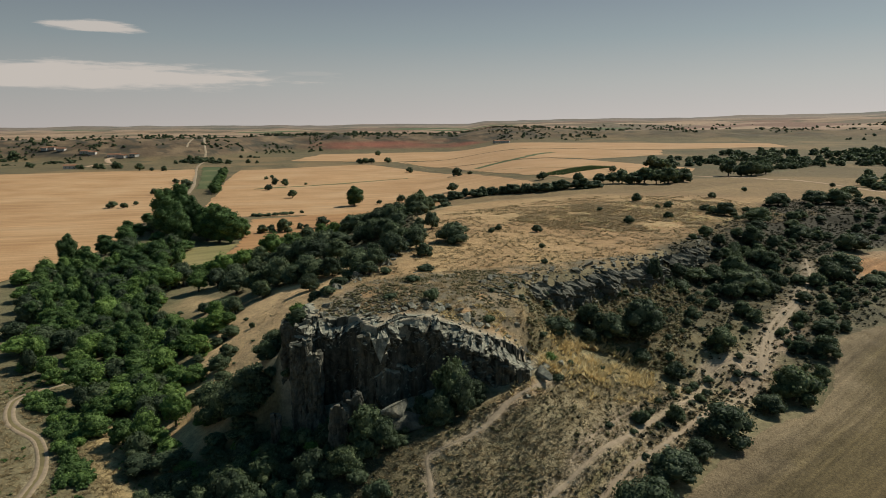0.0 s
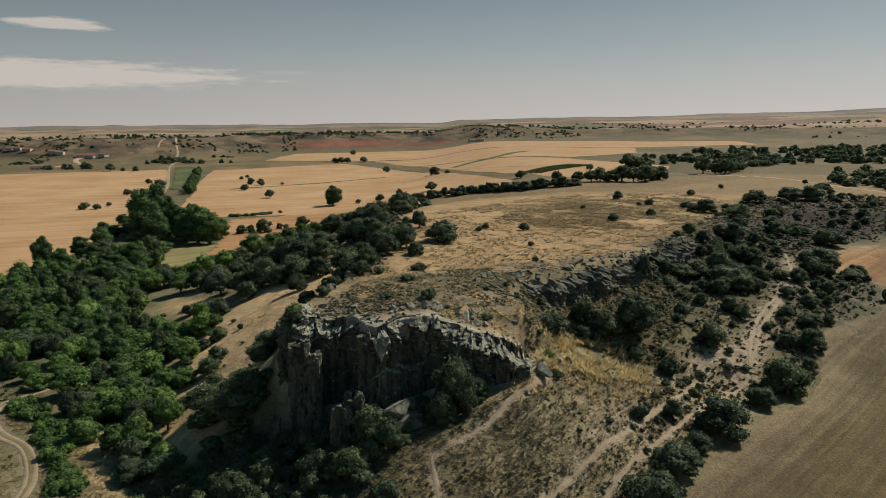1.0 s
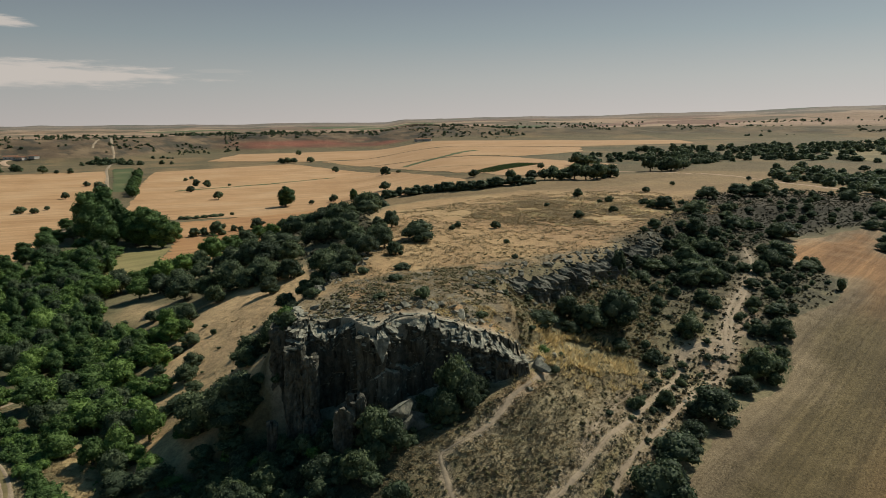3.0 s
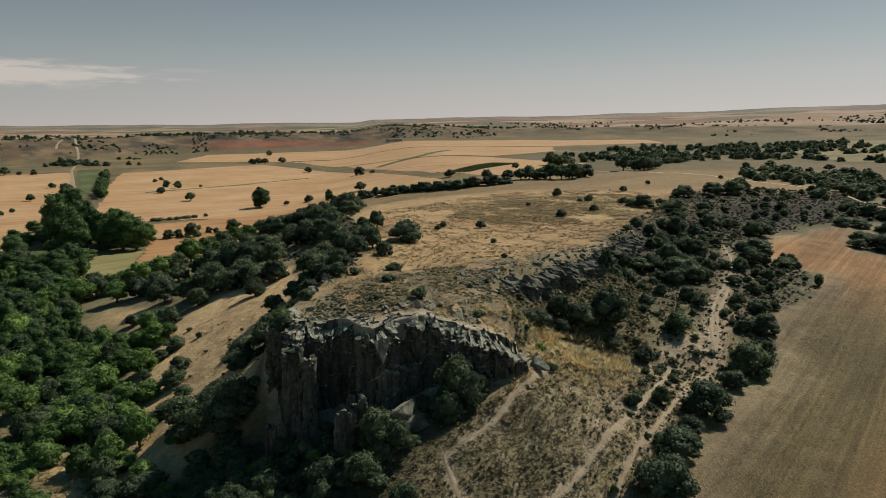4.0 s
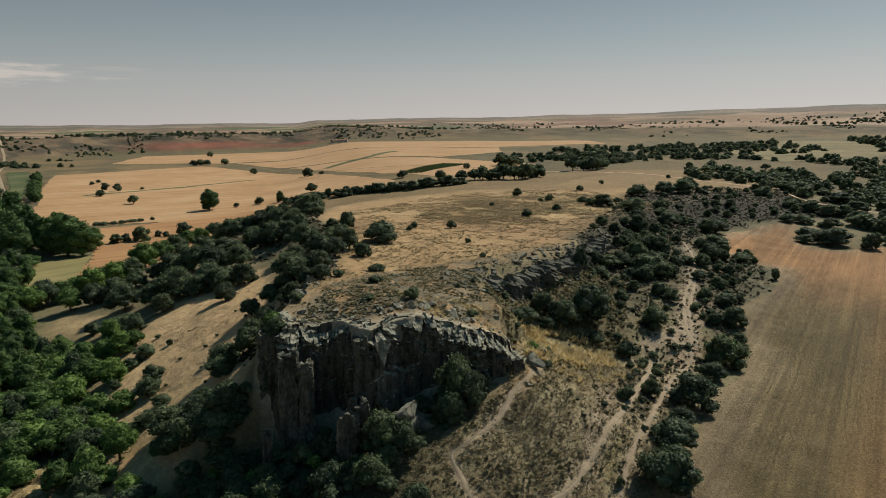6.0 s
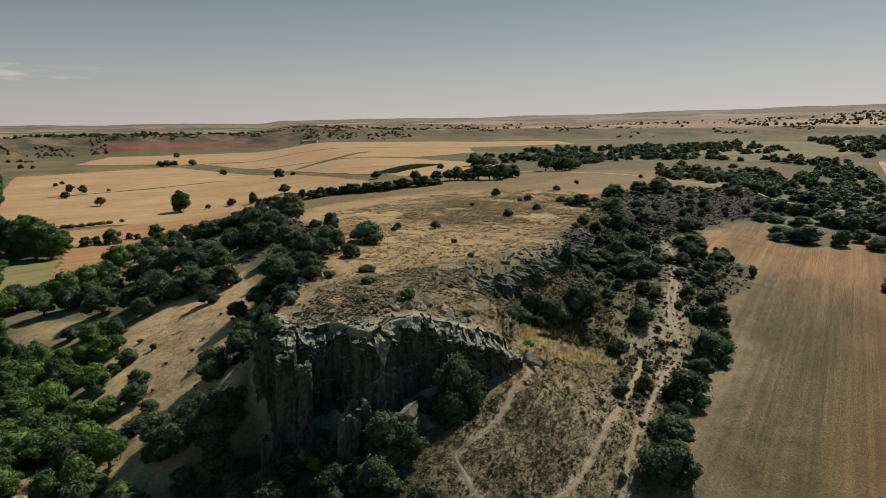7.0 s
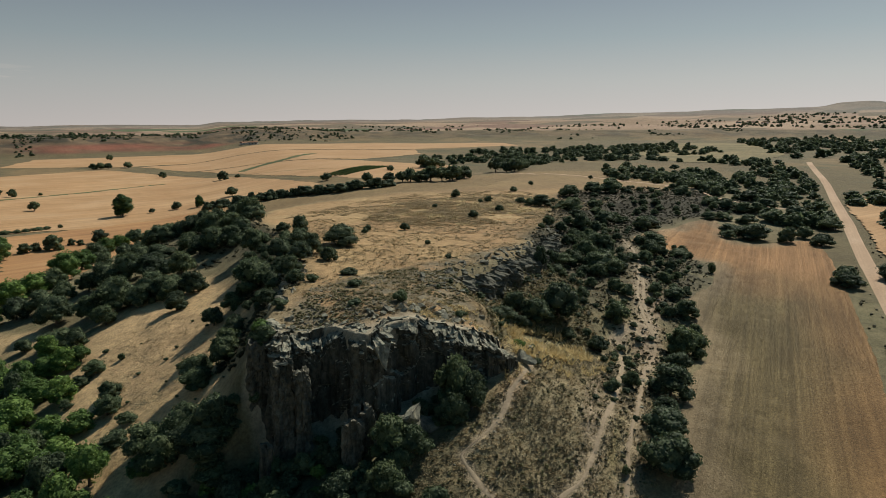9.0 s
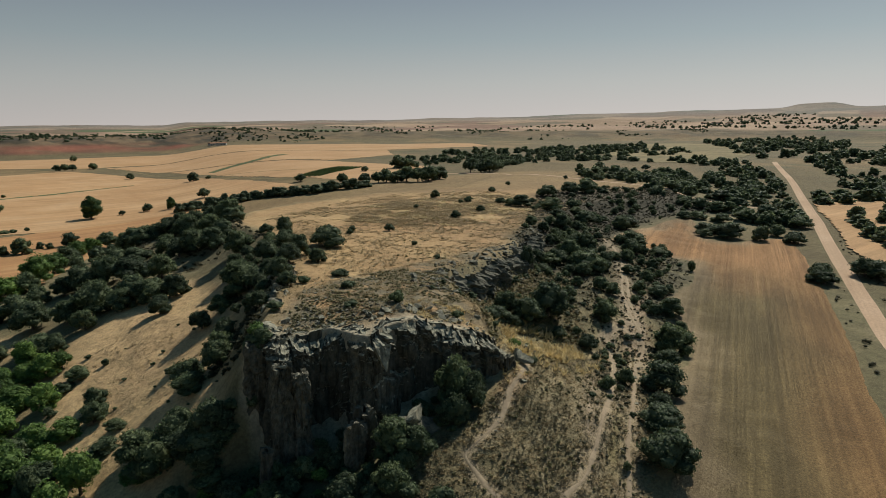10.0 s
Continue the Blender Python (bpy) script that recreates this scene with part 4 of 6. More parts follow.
PILLARS = ((-22.1, 96.4, -5, 15.2, 1.4, 1.6, 2.0, -0.4), (-19.9, 95.4, -5, 13.9, 1.2, 1.4, 5.0, 0.0), (-24.8, 102.4, 0, 17.4, 1.6, 1.6, 45.0, -0.3), (-12.0, 94.0, -2, 17.4, 1.2, 1.2, 49.0, 0.0),
           (-14.8, 86.6, -2, 9.4, 1.3, 0.9, 61.0, -0.6), (-13.2, 88.0, -2, 10.4, 1.4, 1.1, 65.0, 0.0), (-25.6, 92.6, -5, 5.2, 0.8, 0.9, 69.0, -0.5),
           (4.6, 94.4, 6, 16.2, 1.3, 1.2, 17.0, 0.0), (8.4, 92.4, 6.5, 13.6, 1.2, 1.1, 21.0, 0.2), (11.6, 92.2, 7.5, 12.2, 1.1, 1.0, 25.0, 0.2))
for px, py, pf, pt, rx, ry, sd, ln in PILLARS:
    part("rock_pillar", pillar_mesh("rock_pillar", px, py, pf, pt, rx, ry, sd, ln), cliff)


def boulder_mesh(name, seed, flatness=0.6, mat=ROCK):
    bm = bmesh.new()
    bmesh.ops.create_icosphere(bm, subdivisions=3, radius=1.15)
    rnd = random.Random(seed)
    planes = [(Vector((rnd.gauss(0, 1), rnd.gauss(0, 1), rnd.gauss(0, 0.8))).normalized(), rnd.uniform(0.34, 0.62)) for _ in range(11)]
    for v in bm.verts:
        p = v.co.copy()
        for nn, d in planes:
            e = p.dot(nn) - d
            if e > 0:
                p -= nn * e
        p *= 1.3 + 0.04 * noise.noise(p * 1.7 + Vector((seed, 0, 0))) + 0.03 * noise.noise(p * 5)
        v.co = Vector((p.x * 1.25, p.y, p.z * flatness))
    me = bpy.data.meshes.new(name)
    bm.to_mesh(me)
    bm.free()
    me.materials.append(mat)
    return me


LICHEN_BOULDERS = [boulder_mesh("boulder", k, (0.6, 0.75, 0.45, 0.9, 0.55, 0.7)[k], LICHEN) for k in range(6)]
BOULDERS = [boulder_mesh("boulder", k, (0.6, 0.75, 0.45, 0.9, 0.55, 0.7)[k]) for k in range(6)]
rng = random.Random(11)


def boulder(x, y, size, label, sink=0.25, z=None, turn=None, mesh=None):
    pool = LICHEN_BOULDERS if "lichened" in label else BOULDERS
    ob = new("boulder", pool[rng.randrange(6) if mesh is None else mesh])
    z = ground_z(x, y) if z is None else z
    ob.matrix_basis = Matrix.LocRotScale((x, y, z + size * (0.35 - sink)), Euler((rng.uniform(-0.25, 0.25), rng.uniform(-0.25, 0.25), rng.uniform(0, 6.3) if turn is None else turn)), (size * rng.uniform(0.8, 1.3), size * rng.uniform(0.8, 1.2), size * rng.uniform(0.8, 1.25)))
    return tagged(ob, label, "boulder", "boulders on the hill")


boulder(-6.8, 85.9, 1.35, "pale sunlit boulder below the shaded crag", 0.0, z=8.7, mesh=3, turn=0.9)
boulder(-6.9, 86.3, 2.3, "dark lichened boulder wedged under the crag", 0.3, z=6.6, mesh=3)
for x, y, z, size in ((-22.4, 95.6, 15.2, 0.95), (-21.6, 96.4, 15.4, 0.8), (-20.3, 94.7, 14.0, 0.9), (-19.7, 95.3, 13.8, 0.6), (-23.0, 97.6, 17.6, 0.9), (-19.2, 98.6, 17.4, 0.8), (-21.2, 98.8, 17.8, 1.0)):
    boulder(x, y, 0.6 * size, "pale broken block on top of the crag's pillar", 0.25, z=z, mesh=rng.choice((2, 4, 0)))
boulder(14.4, 93.4, 1.1, "pale rock at the end of the crag", 0.0, mesh=3)
boulder(15.2, 95.2, 0.9, "pale rock at the end of the crag", 0.0, mesh=0)
boulder(18.0, 97.6, 1.0, "flat grey slab beside golden grass", 0.1, mesh=2)
# stones along the crag's lip and the stepped outcrop on the hill's flank
LIP = [(-23, 103.5), (-18, 103), (-13, 101.5), (-9, 99.5), (-4, 100), (1, 99.5), (5, 99), (9, 98.5)]
FLANK = [(9, 117), (13, 123), (19, 129), (26, 133), (34, 137), (42, 144), (50, 152), (60, 164), (72, 178)]
for line, count, spread, lo, hi, label in ((LIP, 60, 3.0, 0.25, 0.9, "weathered grey stone on the lip of the crag"), (FLANK, 70, 3.6, 0.3, 1.0, "dark lichened rock in the hillside outcrop")):
    ln = face_line(line, 0.5)
    for k in range(count):
        p = ln[rng.randrange(len(ln))]
        x, y = p[0] + rng.gauss(0, spread * 0.5), p[1] + rng.gauss(0, spread * 0.5)
        if line is LIP and y < p[1] - 0.6:
            y = p[1] + rng.uniform(0, 2.5)
        boulder(x, y, rng.uniform(lo, hi) * rng.uniform(0.5, 1.0), label, 0.2, ground_z(x, y), mesh=rng.choice((2, 2, 4, 0)) if line is LIP else None)
for k in range(50):
    x, y = rng.uniform(-2, 60), rng.uniform(84, 130)
    if float(inside(np.array([x]), np.array([y]), TILLED)[0]) < 3:
        continue
    boulder(x, y, rng.uniform(0.15, 0.45), "small pale stone lying in the heath")

OUTCROPS = (
    [(10, 111.5, 12, 17.4, 0.7), (12.5, 114.6, 11.5, 17.6, 0.9), (16, 117.5, 11, 17.8, 0.6), (20, 120.6, 10.5, 17.4, 1.0), (24, 121.6, 10.5, 17.2, 0.7), (27, 124.0, 10.5, 17.4, 0.9), (30, 127.4, 10.5, 17.2, 0.6)],
    [(31, 128.6, 11, 17.2, 0.7), (35, 131.4, 11, 17.3, 0.9), (40, 135.6, 11.5, 17.0, 0.7), (45.5, 140.6, 12, 16.8, 0.9), (51, 146.2, 12.4, 16.4, 0.6)],
    [(54, 150.2, 12.6, 16.4, 0.6), (60, 157.2, 13, 16.2, 0.9), (68, 166.2, 13.2, 16.2, 0.6)],
)
for k, pts in enumerate(OUTCROPS):
    crag = tagged(new("rock_outcrop"), "broken dark rock step on the hillside", "rock outcrop", "outcrops on the flank", "structure")
    part("rock_face", crag_mesh("rock_face", pts, 0.3, 4.6, 20.0 + 7 * k, 1.25, LICHEN, None, 1.8), crag)
for x, y in face_line([(-20, 114), (-17.5, 121), (-15.5, 128), (-12, 142)], 1.1):
    boulder(x + rng.gauss(0, 1.0), y + rng.gauss(0, 1.0), rng.uniform(0.4, 1.2), "grey rock step above the dark oaks")


# ---- trees and shrubs ----
def leaf_cloud(rs, lobes, count, leaf, fill=0.35):
    """Bent leaf sprays over overlapping lobes (x, y, z, rx, rz); verts and quads."""
    w = np.array([l[3] * l[3] for l in lobes])
    pick = rs.choice(len(lobes), count, p=w / w.sum())
    L = np.array(lobes)[pick]
    d = rs.normal(size=(count, 3))
    d[:, 2] = d[:, 2] * 0.9 + 0.25
    d /= np.linalg.norm(d, axis=1)[:, None]
    rad = 1.02 - fill * rs.random(count) ** 2.0 + 0.10 * rs.normal(size=count)
    c = L[:, :3] + d * rad[:, None] * np.stack([L[:, 3], L[:, 3], L[:, 4]], 1)
    nrm = d + 0.45 * rs.normal(size=(count, 3))
    nrm /= np.linalg.norm(nrm, axis=1)[:, None]
    t = np.cross(nrm, rs.normal(size=(count, 3)))
    t /= np.linalg.norm(t, axis=1)[:, None]
    b = np.cross(nrm, t)
    s = leaf * rs.uniform(0.6, 1.35, count)
    t, b = t * s[:, None], b * (s * rs.uniform(0.55, 0.95, count))[:, None]
    bend = nrm * (s * 0.35)[:, None]
    v = np.stack([c - t - bend * 0.5, c - b * 0.9 + bend * 0.2, c + t - bend * 0.5, c + b + bend * 0.3], 1).reshape(-1, 3)
    return v, np.arange(count * 4).reshape(-1, 4)


def core_cloud(rs, lobes, shrink=0.80, fine=2):
    bm = bmesh.new()
    bmesh.ops.create_icosphere(bm, subdivisions=fine, radius=1.0)
    base = np.array([v.co for v in bm.verts])
    tri = np.array([[v.index for v in f.verts] for f in bm.faces])
    bm.free()
    V, Fc, off = [], [], 0
    for l in lobes:
        k = shrink * (1 + 0.07 * rs.normal(size=(len(base), 1)))
        V.append(np.array(l[:3]) + base * k * np.array([l[3], l[3], l[4]]))
        Fc.append(tri + off)
        off += len(base)
    V, Fc = np.concatenate(V), np.concatenate(Fc)
    return V, np.concatenate([Fc, Fc[:, -1:]], 1)


def crown_arrays(seed, lobes, count, leaf, core=0.78, fine=2):
    rs = np.random.RandomState(seed)
    v, f = leaf_cloud(rs, lobes, count, leaf)
    cv, cf = core_cloud(rs, lobes, core, fine)
    return v, f, cv, cf[:, :3]


def crown_mesh(name, seed, lobes, count, leaf, mat, core=0.78):
    v, f, cv, cf = crown_arrays(seed, lobes, count, leaf, core)
    me = bpy.data.meshes.new(name)
    me.from_pydata(np.concatenate([v, cv]).tolist(), [], f.tolist() + (cf + len(v)).tolist())
    me.polygons.foreach_set("use_smooth", np.arange(len(f) + len(cf)) >= len(f))
    me.materials.append(mat)
    return me


def oak_lobes(seed, width=7.0, tall=5.6, n=9, clear=0.35, knob=1.0):
    r = random.Random(seed)
    out = [(0, 0, clear + (tall - clear) * 0.52, width * 0.34, (tall - clear) * 0.47)]
    for k in range(n):
        a = 2 * math.pi * (k + r.uniform(-0.35, 0.35)) / n
        q = width * 0.30 * r.uniform(0.8, 1.2)
        rr = width * r.uniform(0.13, 0.23) * knob
        out.append((q * math.cos(a), q * math.sin(a), clear + (tall - clear) * r.uniform(0.12, 0.6), rr, rr * r.uniform(0.75, 1.0)))
    for k in range(5):
        a = r.uniform(0, 6.3)
        out.append((width * 0.16 * math.cos(a), width * 0.16 * math.sin(a), tall * r.uniform(0.7, 0.86), width * 0.15 * knob, width * 0.14 * knob))
    return out


def poplar_lobes(seed, width=7.0, tall=14.0, n=12):
    r = random.Random(seed)
    out = [(0, 0, tall * 0.5, width * 0.3, tall * 0.40)]
    for k in range(n):
        u = (k + 0.5) / n
        a = k * 2.4 + r.uniform(-0.4, 0.4)
        env = math.sin(math.pi * min(1, 0.14 + 0.86 * u)) ** 0.6
        q = width * 0.26 * env * r.uniform(0.7, 1.25)
        rr = width * r.uniform(0.15, 0.25) * (0.55 + 0.5 * env)
        out.append((q * math.cos(a), q * math.sin(a), tall * (0.13 + 0.78 * u), rr, rr * r.uniform(1.0, 1.5)))
    return out


def bush_lobes(seed, width=3.0, tall=2.0, n=6):
    r = random.Random(seed)
    out = [(0, 0, tall * 0.42, width * 0.32, tall * 0.5)]
    for k in range(n):
        a = 2 * math.pi * (k + r.uniform(-0.4, 0.4)) / n
        q = width * 0.3 * r.uniform(0.7, 1.1)
        rr = width * r.uniform(0.14, 0.24)
        out.append((q * math.cos(a), q * math.sin(a), tall * r.uniform(0.25, 0.6), rr, rr * 0.9))
    return out


def trunk_mesh(name, height_m, radius, limbs, spread, seed):
    """A tapered, leaning trunk that forks into limbs."""
    r = random.Random(seed)
    verts, faces = [], []

    def tube(a, b, ra, rb, bow):
        a, b = Vector(a), Vector(b)
        ax = (b - a).normalized()
        s = ax.orthogonal().normalized()
        t = ax.cross(s)
        o = len(verts)
        for k in range(4):
            u = k / 3
            c = a.lerp(b, u) + Vector(bow) * math.sin(math.pi * u)
            rr = ra + (rb - ra) * u
            for i in range(6):
                ang = math.pi * i / 3
                verts.append(c + s * rr * math.cos(ang) + t * rr * math.sin(ang))
        for k in range(3):
            for i in range(6):
                faces.append((o + k * 6 + i, o + k * 6 + (i + 1) % 6, o + k * 6 + 6 + (i + 1) % 6, o + k * 6 + 6 + i))
    fork = height_m * 0.42
    tube((0, 0, -0.4), (0.1, 0, fork), radius * 1.25, radius * 0.8, (0.08, 0.05, 0))
    for k in range(limbs):
        a = 2 * math.pi * k / limbs + r.uniform(-0.3, 0.3)
        tube((0.1, 0, fork * 0.92), (spread * math.cos(a), spread * math.sin(a), height_m * r.uniform(0.75, 1.0)), radius * 0.6, radius * 0.18, (0, 0, -0.15))
    me = bpy.data.meshes.new(name)
    me.from_pydata([tuple(v) for v in verts], [], faces)
    me.polygons.foreach_set("use_smooth", np.ones(len(faces), bool))
    me.materials.append(BARK)
    return me


OAK_TRUNK = trunk_mesh("trunk", 3.4, 0.24, 4, 1.6, 3)
POP_TRUNK = trunk_mesh("trunk", 9.0, 0.28, 4, 1.2, 5)
# crowns shared by the trees of each kind
oaks_near = [crown_mesh("crown", 100 + k, oak_lobes(100 + k, 7.0, (5.4, 6.0, 5.0, 5.8)[k], (8, 10, 9, 11)[k]), 2500, 0.21, OAK, 0.82) for k in range(4)]
oaks_far = [crown_mesh("crown", 120 + k, oak_lobes(120 + k, 7.0, 5.4 + 0.4 * k, 8), 520, 0.42, OAK, 0.82) for k in range(3)]
pops = [crown_mesh("crown", 140 + k, poplar_lobes(140 + k, 7.5, (13, 15, 12)[k]), 3000, 0.27, POPLAR, 0.8) for k in range(3)]
greens = [crown_mesh("crown", 160 + k, oak_lobes(160 + k, 6.0, (5.6, 7.0, 5.0)[k], 15, 0.3, 0.8), 2200, 0.22, GREEN, 0.8) for k in range(3)]
willows = [crown_mesh("crown", 180 + k, oak_lobes(180 + k, 6.0, (6.0, 5.0)[k], 15, 0.3, 0.8), 2200, 0.21, GREY, 0.8) for k in range(2)]
bushes = [crown_mesh("shrub", 200 + k, bush_lobes(200 + k), 620, 0.14, OAK, 0.82) for k in range(4)]
bushes_g = [crown_mesh("shrub", 220 + k, bush_lobes(220 + k), 620, 0.15, GREEN, 0.82) for k in range(2)]
bushes_w = [crown_mesh("shrub", 230 + k, bush_lobes(230 + k), 560, 0.14, GREY, 0.82) for k in range(2)]
trng = random.Random(5)


def plant(kind, x, y, width, tall=None):
    """One tree or shrub at its width and height."""
    far = math.hypot(x, y) > 330
    a = trng.uniform(0, 6.3)
    z = ground_z(x, y)
    if kind in ("shrub", "green_shrub", "grey_shrub"):
        pool = {"shrub": bushes, "green_shrub": bushes_g, "grey_shrub": bushes_w}[kind]
        ob = new("shrub", pool[trng.randrange(len(pool))])
        s = width / 3.0
        ob.matrix_basis = Matrix.LocRotScale((x, y, z - 0.08 * s), Euler((0, 0, a)), (s, s, s * trng.uniform(0.8, 1.2) if tall is None else tall / 2.0))
        return tagged(ob, {"shrub": "dark rounded evergreen shrub on dry ground", "green_shrub": "fresh green leafy shrub in the valley", "grey_shrub": "grey-green shrub beside the rocks"}[kind], "shrub", "shrubs")
    name, pool, trunk, w0, h0, label, cat, grp = {
        "oak": ("holm_oak", oaks_far if far else oaks_near, OAK_TRUNK, 7.0, 5.6, "dark evergreen oak with a dense rounded crown", "tree", "holm oaks"),
        "poplar": ("poplar", pops, POP_TRUNK, 7.5, 13.5, "tall dark green poplar in the valley grove", "tree", "valley trees"),
        "green": ("ash_tree", greens, OAK_TRUNK, 6.0, 5.8, "bright green broadleaf tree in the valley grove", "tree", "valley trees"),
        "willow": ("willow", willows, OAK_TRUNK, 6.0, 5.6, "grey-green willow beside the stream", "tree", "valley trees")}[kind]
    s = width / w0
    hs = s * trng.uniform(0.78, 1.0) if tall is None else tall / h0
    e = tagged(new(name), label, cat, grp)
    e.matrix_basis = Matrix.LocRotScale((x, y, z - 0.05), Euler((0, 0, a)), (s, s * trng.uniform(0.9, 1.1), hs))
    part("trunk", trunk, e)
    part("crown", pool[trng.randrange(len(pool))], e)
    return e


FIELD_OAKS = [(-393, 856, 12), (-378, 857, 6.4), (-362, 857, 8), (-271, 667, 7.4), (-237, 606, 13), (-244, 554, 6.8), (-235, 464, 8), (-226, 463, 6), (-225, 479, 3.7), (-157, 590, 8),
              (-166, 649, 8), (-153, 636, 8), (-120, 522, 8.3), (-190, 707, 5), (-187, 720, 5), (-134, 641, 3.4), (-40, 788, 9), (-31, 479, 7.5), (-9, 459, 6.3), (-97, 347, 5.6)]
FIELD_OAKS2 = [(-93, 351, 5), (-86, 351, 9), (-80, 362, 4), (-76, 360, 4), (-68, 364, 8.5), (-46, 470, 4), (-122, 1239, 12), (-116, 990, 12), (-125, 992, 10), (-107, 990, 11), (-84, 1002, 12),
               (-759, 1172, 20), (14, 676, 11.6), (27, 669, 5), (7, 508, 9), (74, 494, 8.6), (91, 444, 8.6), (136, 531, 6.6), (235, 370, 6.4), (205, 347, 3)]
CLUMP_OAKS = [(101, 426, 7.5), (108, 420, 8), (114, 421, 9.4), (121, 418, 9), (128, 419, 11), (133, 412, 9), (140, 410, 11), (147, 417, 9), (153, 420, 9.3), (176, 557, 12), (184, 552, 9), (203, 470, 11), (210, 466, 9), (216, 463, 12), (226, 474, 10), (237, 486, 9.3)]
HILL_OAKS = [(77, 262, 4.3), (84, 245, 3.6), (79, 242, 2.2), (114, 279, 3.4), (143, 313, 3), (55, 231, 2.5), (58, 204, 3.7), (75, 218, 3.2), (26, 182, 3), (13, 177, 2.2), (24, 159, 2), (22, 141, 1.8)]
RIDGE_OAKS = [(-9.4, 240.2, 8.6, 6.7), (-27.4, 221.9, 7.5, 5.8), (-23.3, 218.2, 8.1, 6.3), (-18.8, 210.6, 8.2, 6.4), (-14.7, 187.3, 7.3, 5.7), (-6.9, 164.1, 5.1, 3.9),
              (-12.8, 157.4, 5.4, 4.2), (-10.5, 144.6, 5, 3.9), (-6.5, 151.7, 5.2, 4.1), (-4.4, 144.2, 3.7, 2.9), (-14.5, 134.5, 4.6, 3.6), (-18.3, 167.5, 5.1, 4),
              (-3.4, 181.3, 4.4, 4.3), (2.4, 160.6, 8.1, 4.4), (15.3, 182.6, 2.2, 1.7)]
BROW_OAKS = [(-3.7, 130.2, 3.2, 1.4), (-15.3, 214.7, 6.6, 5.1), (-21.4, 264.8, 8.9, 7), (-21.2, 268, 10.4, 7.6), (-27.6, 280, 9.4, 6.1), (-14.8, 252, 8.5, 5.1), (-9.5, 236, 8, 4.8),
             (-12.1, 262, 7.5, 7.8), (-6.6, 256, 6.1, 4.8), (-17.8, 268, 8.1, 8.5), (-23.3, 276, 7.9, 7.7), (-39, 282, 10.8, 6.5), (-35.6, 284, 9.5, 5.7), (-43, 290, 7.2, 7.3),
             (-31.9, 282, 7.1, 5.6)]
MEADOW_OAKS = [(-59.5, 226, 6.7, 5.2), (-54.8, 223.9, 8.5, 6.7), (-48.3, 220.2, 9.9, 7.7), (-41.2, 212.8, 11, 6.5), (-33.5, 202.6, 7.8, 6.1), (-39.5, 246.6, 10.3, 4.6),
               (-30.3, 241.3, 7.3, 5.7), (-50, 190.6, 9.5, 7.4), (-56.1, 191.9, 7.3, 5.7), (-70.2, 216.3, 8.2, 6.4), (-64.8, 198.8, 8.8, 6.9), (-51.8, 181.4, 5.7, 4.5),
               (-40.8, 190.2, 7.3, 5.7), (-36.3, 181.7, 7, 5.5), (-31.3, 179.1, 7, 5.4), (-43.6, 184.9, 7.1, 5.5), (-19.6, 147.6, 8.3, 5.5), (-61.9, 181.9, 8.4, 3.8),
               (-57.3, 173.8, 4.9, 3.8), (-70.2, 186, 3.7, 2.9), (-45.6, 245.6, 8.2, 6.4), (-60.1, 290.7, 5.8, 4.5)]
SLOPE_TREES = [(-28.2, 119.3, 5.3, 4), (-24.7, 103.1, 3.2, 2.4), (-23.6, 102.6, 3.5, 2.3), (-33.3, 117.8, 5.2, 3.1), (-35.2, 131.7, 2.5, 1.2), (-28.8, 102.5, 2.5, 1.9),
               (-25.5, 101.3, 2.5, 1.7), (-20.1, 110.5, 2.6, 1.2), (-51.7, 152.9, 4.9, 2.6), (-54.2, 150.4, 4.3, 1.9), (-48.1, 139.2, 4, 3), (-48.2, 132.7, 4.9, 3.7),
               (-44.7, 125.7, 3.6, 1.8), (-46.2, 119.8, 4.1, 2), (-56.2, 142.7, 2.6, 1.7), (-58.8, 138.2, 3.5, 1.6), (-64.3, 142.2, 3.5, 1.6), (-50.2, 160.1, 1.2, 0.9),
               (-46.7, 153.6, 1.5, 1.4), (-38, 141.6, 1, 0.6), (-84.8, 190.4, 3.1, 1.7), (-80, 192, 1.9, 1.1)]
SHOULDER_OAKS = [(-27.4, 121.5, 5.4, 4.6), (-33, 122.6, 5.6, 4.4), (-25.6, 129.8, 5.2, 4), (-35.6, 109.6, 5.4, 4.6), (-31.4, 101.8, 5.6, 4.8), (-38.8, 107, 6, 4.6), (-28.6, 144, 4.6, 3.4),
    (-35.4, 168, 5, 3.8), (-38.6, 184, 6, 4.6), (-24.4, 147, 4.8, 3.6)]
THICKET = [(-70.4, 156.2, 6.6, 5.2), (-63.4, 153.2, 6.4, 5), (-57.4, 147, 6, 4.8), (-70.8, 145.4, 6.8, 5.4), (-64.4, 142.5, 6.6, 5.2), (-57.6, 133, 6.4, 5), (-52.6, 131.6, 5.6, 4.2), (-73.3, 168, 6.2, 5)]
SLOPE_GREENS = [(-63.7, 177.1, 5.9, 4.6), (-57.8, 161, 5.9, 4.6), (-62, 162.1, 5.4, 4.2), (-66.7, 162.6, 6.7, 5.2), (-74.4, 173.2, 5.7, 4.4), (-67.6, 156.9, 5.7, 4.4),
                (-62.1, 152.2, 5, 3.9), (-71.1, 152.7, 6.3, 4.9), (-66.6, 147.5, 5.4, 4.2), (-75, 153.8, 6.3, 4.9), (-80.1, 158.4, 6.4, 5), (-85.3, 159.6, 6.4, 5), (-86.9, 156.6, 6.3, 4.9),
                (-75.2, 169.5, 6.1, 4.8), (-55.3, 161.4, 4, 3.1)]
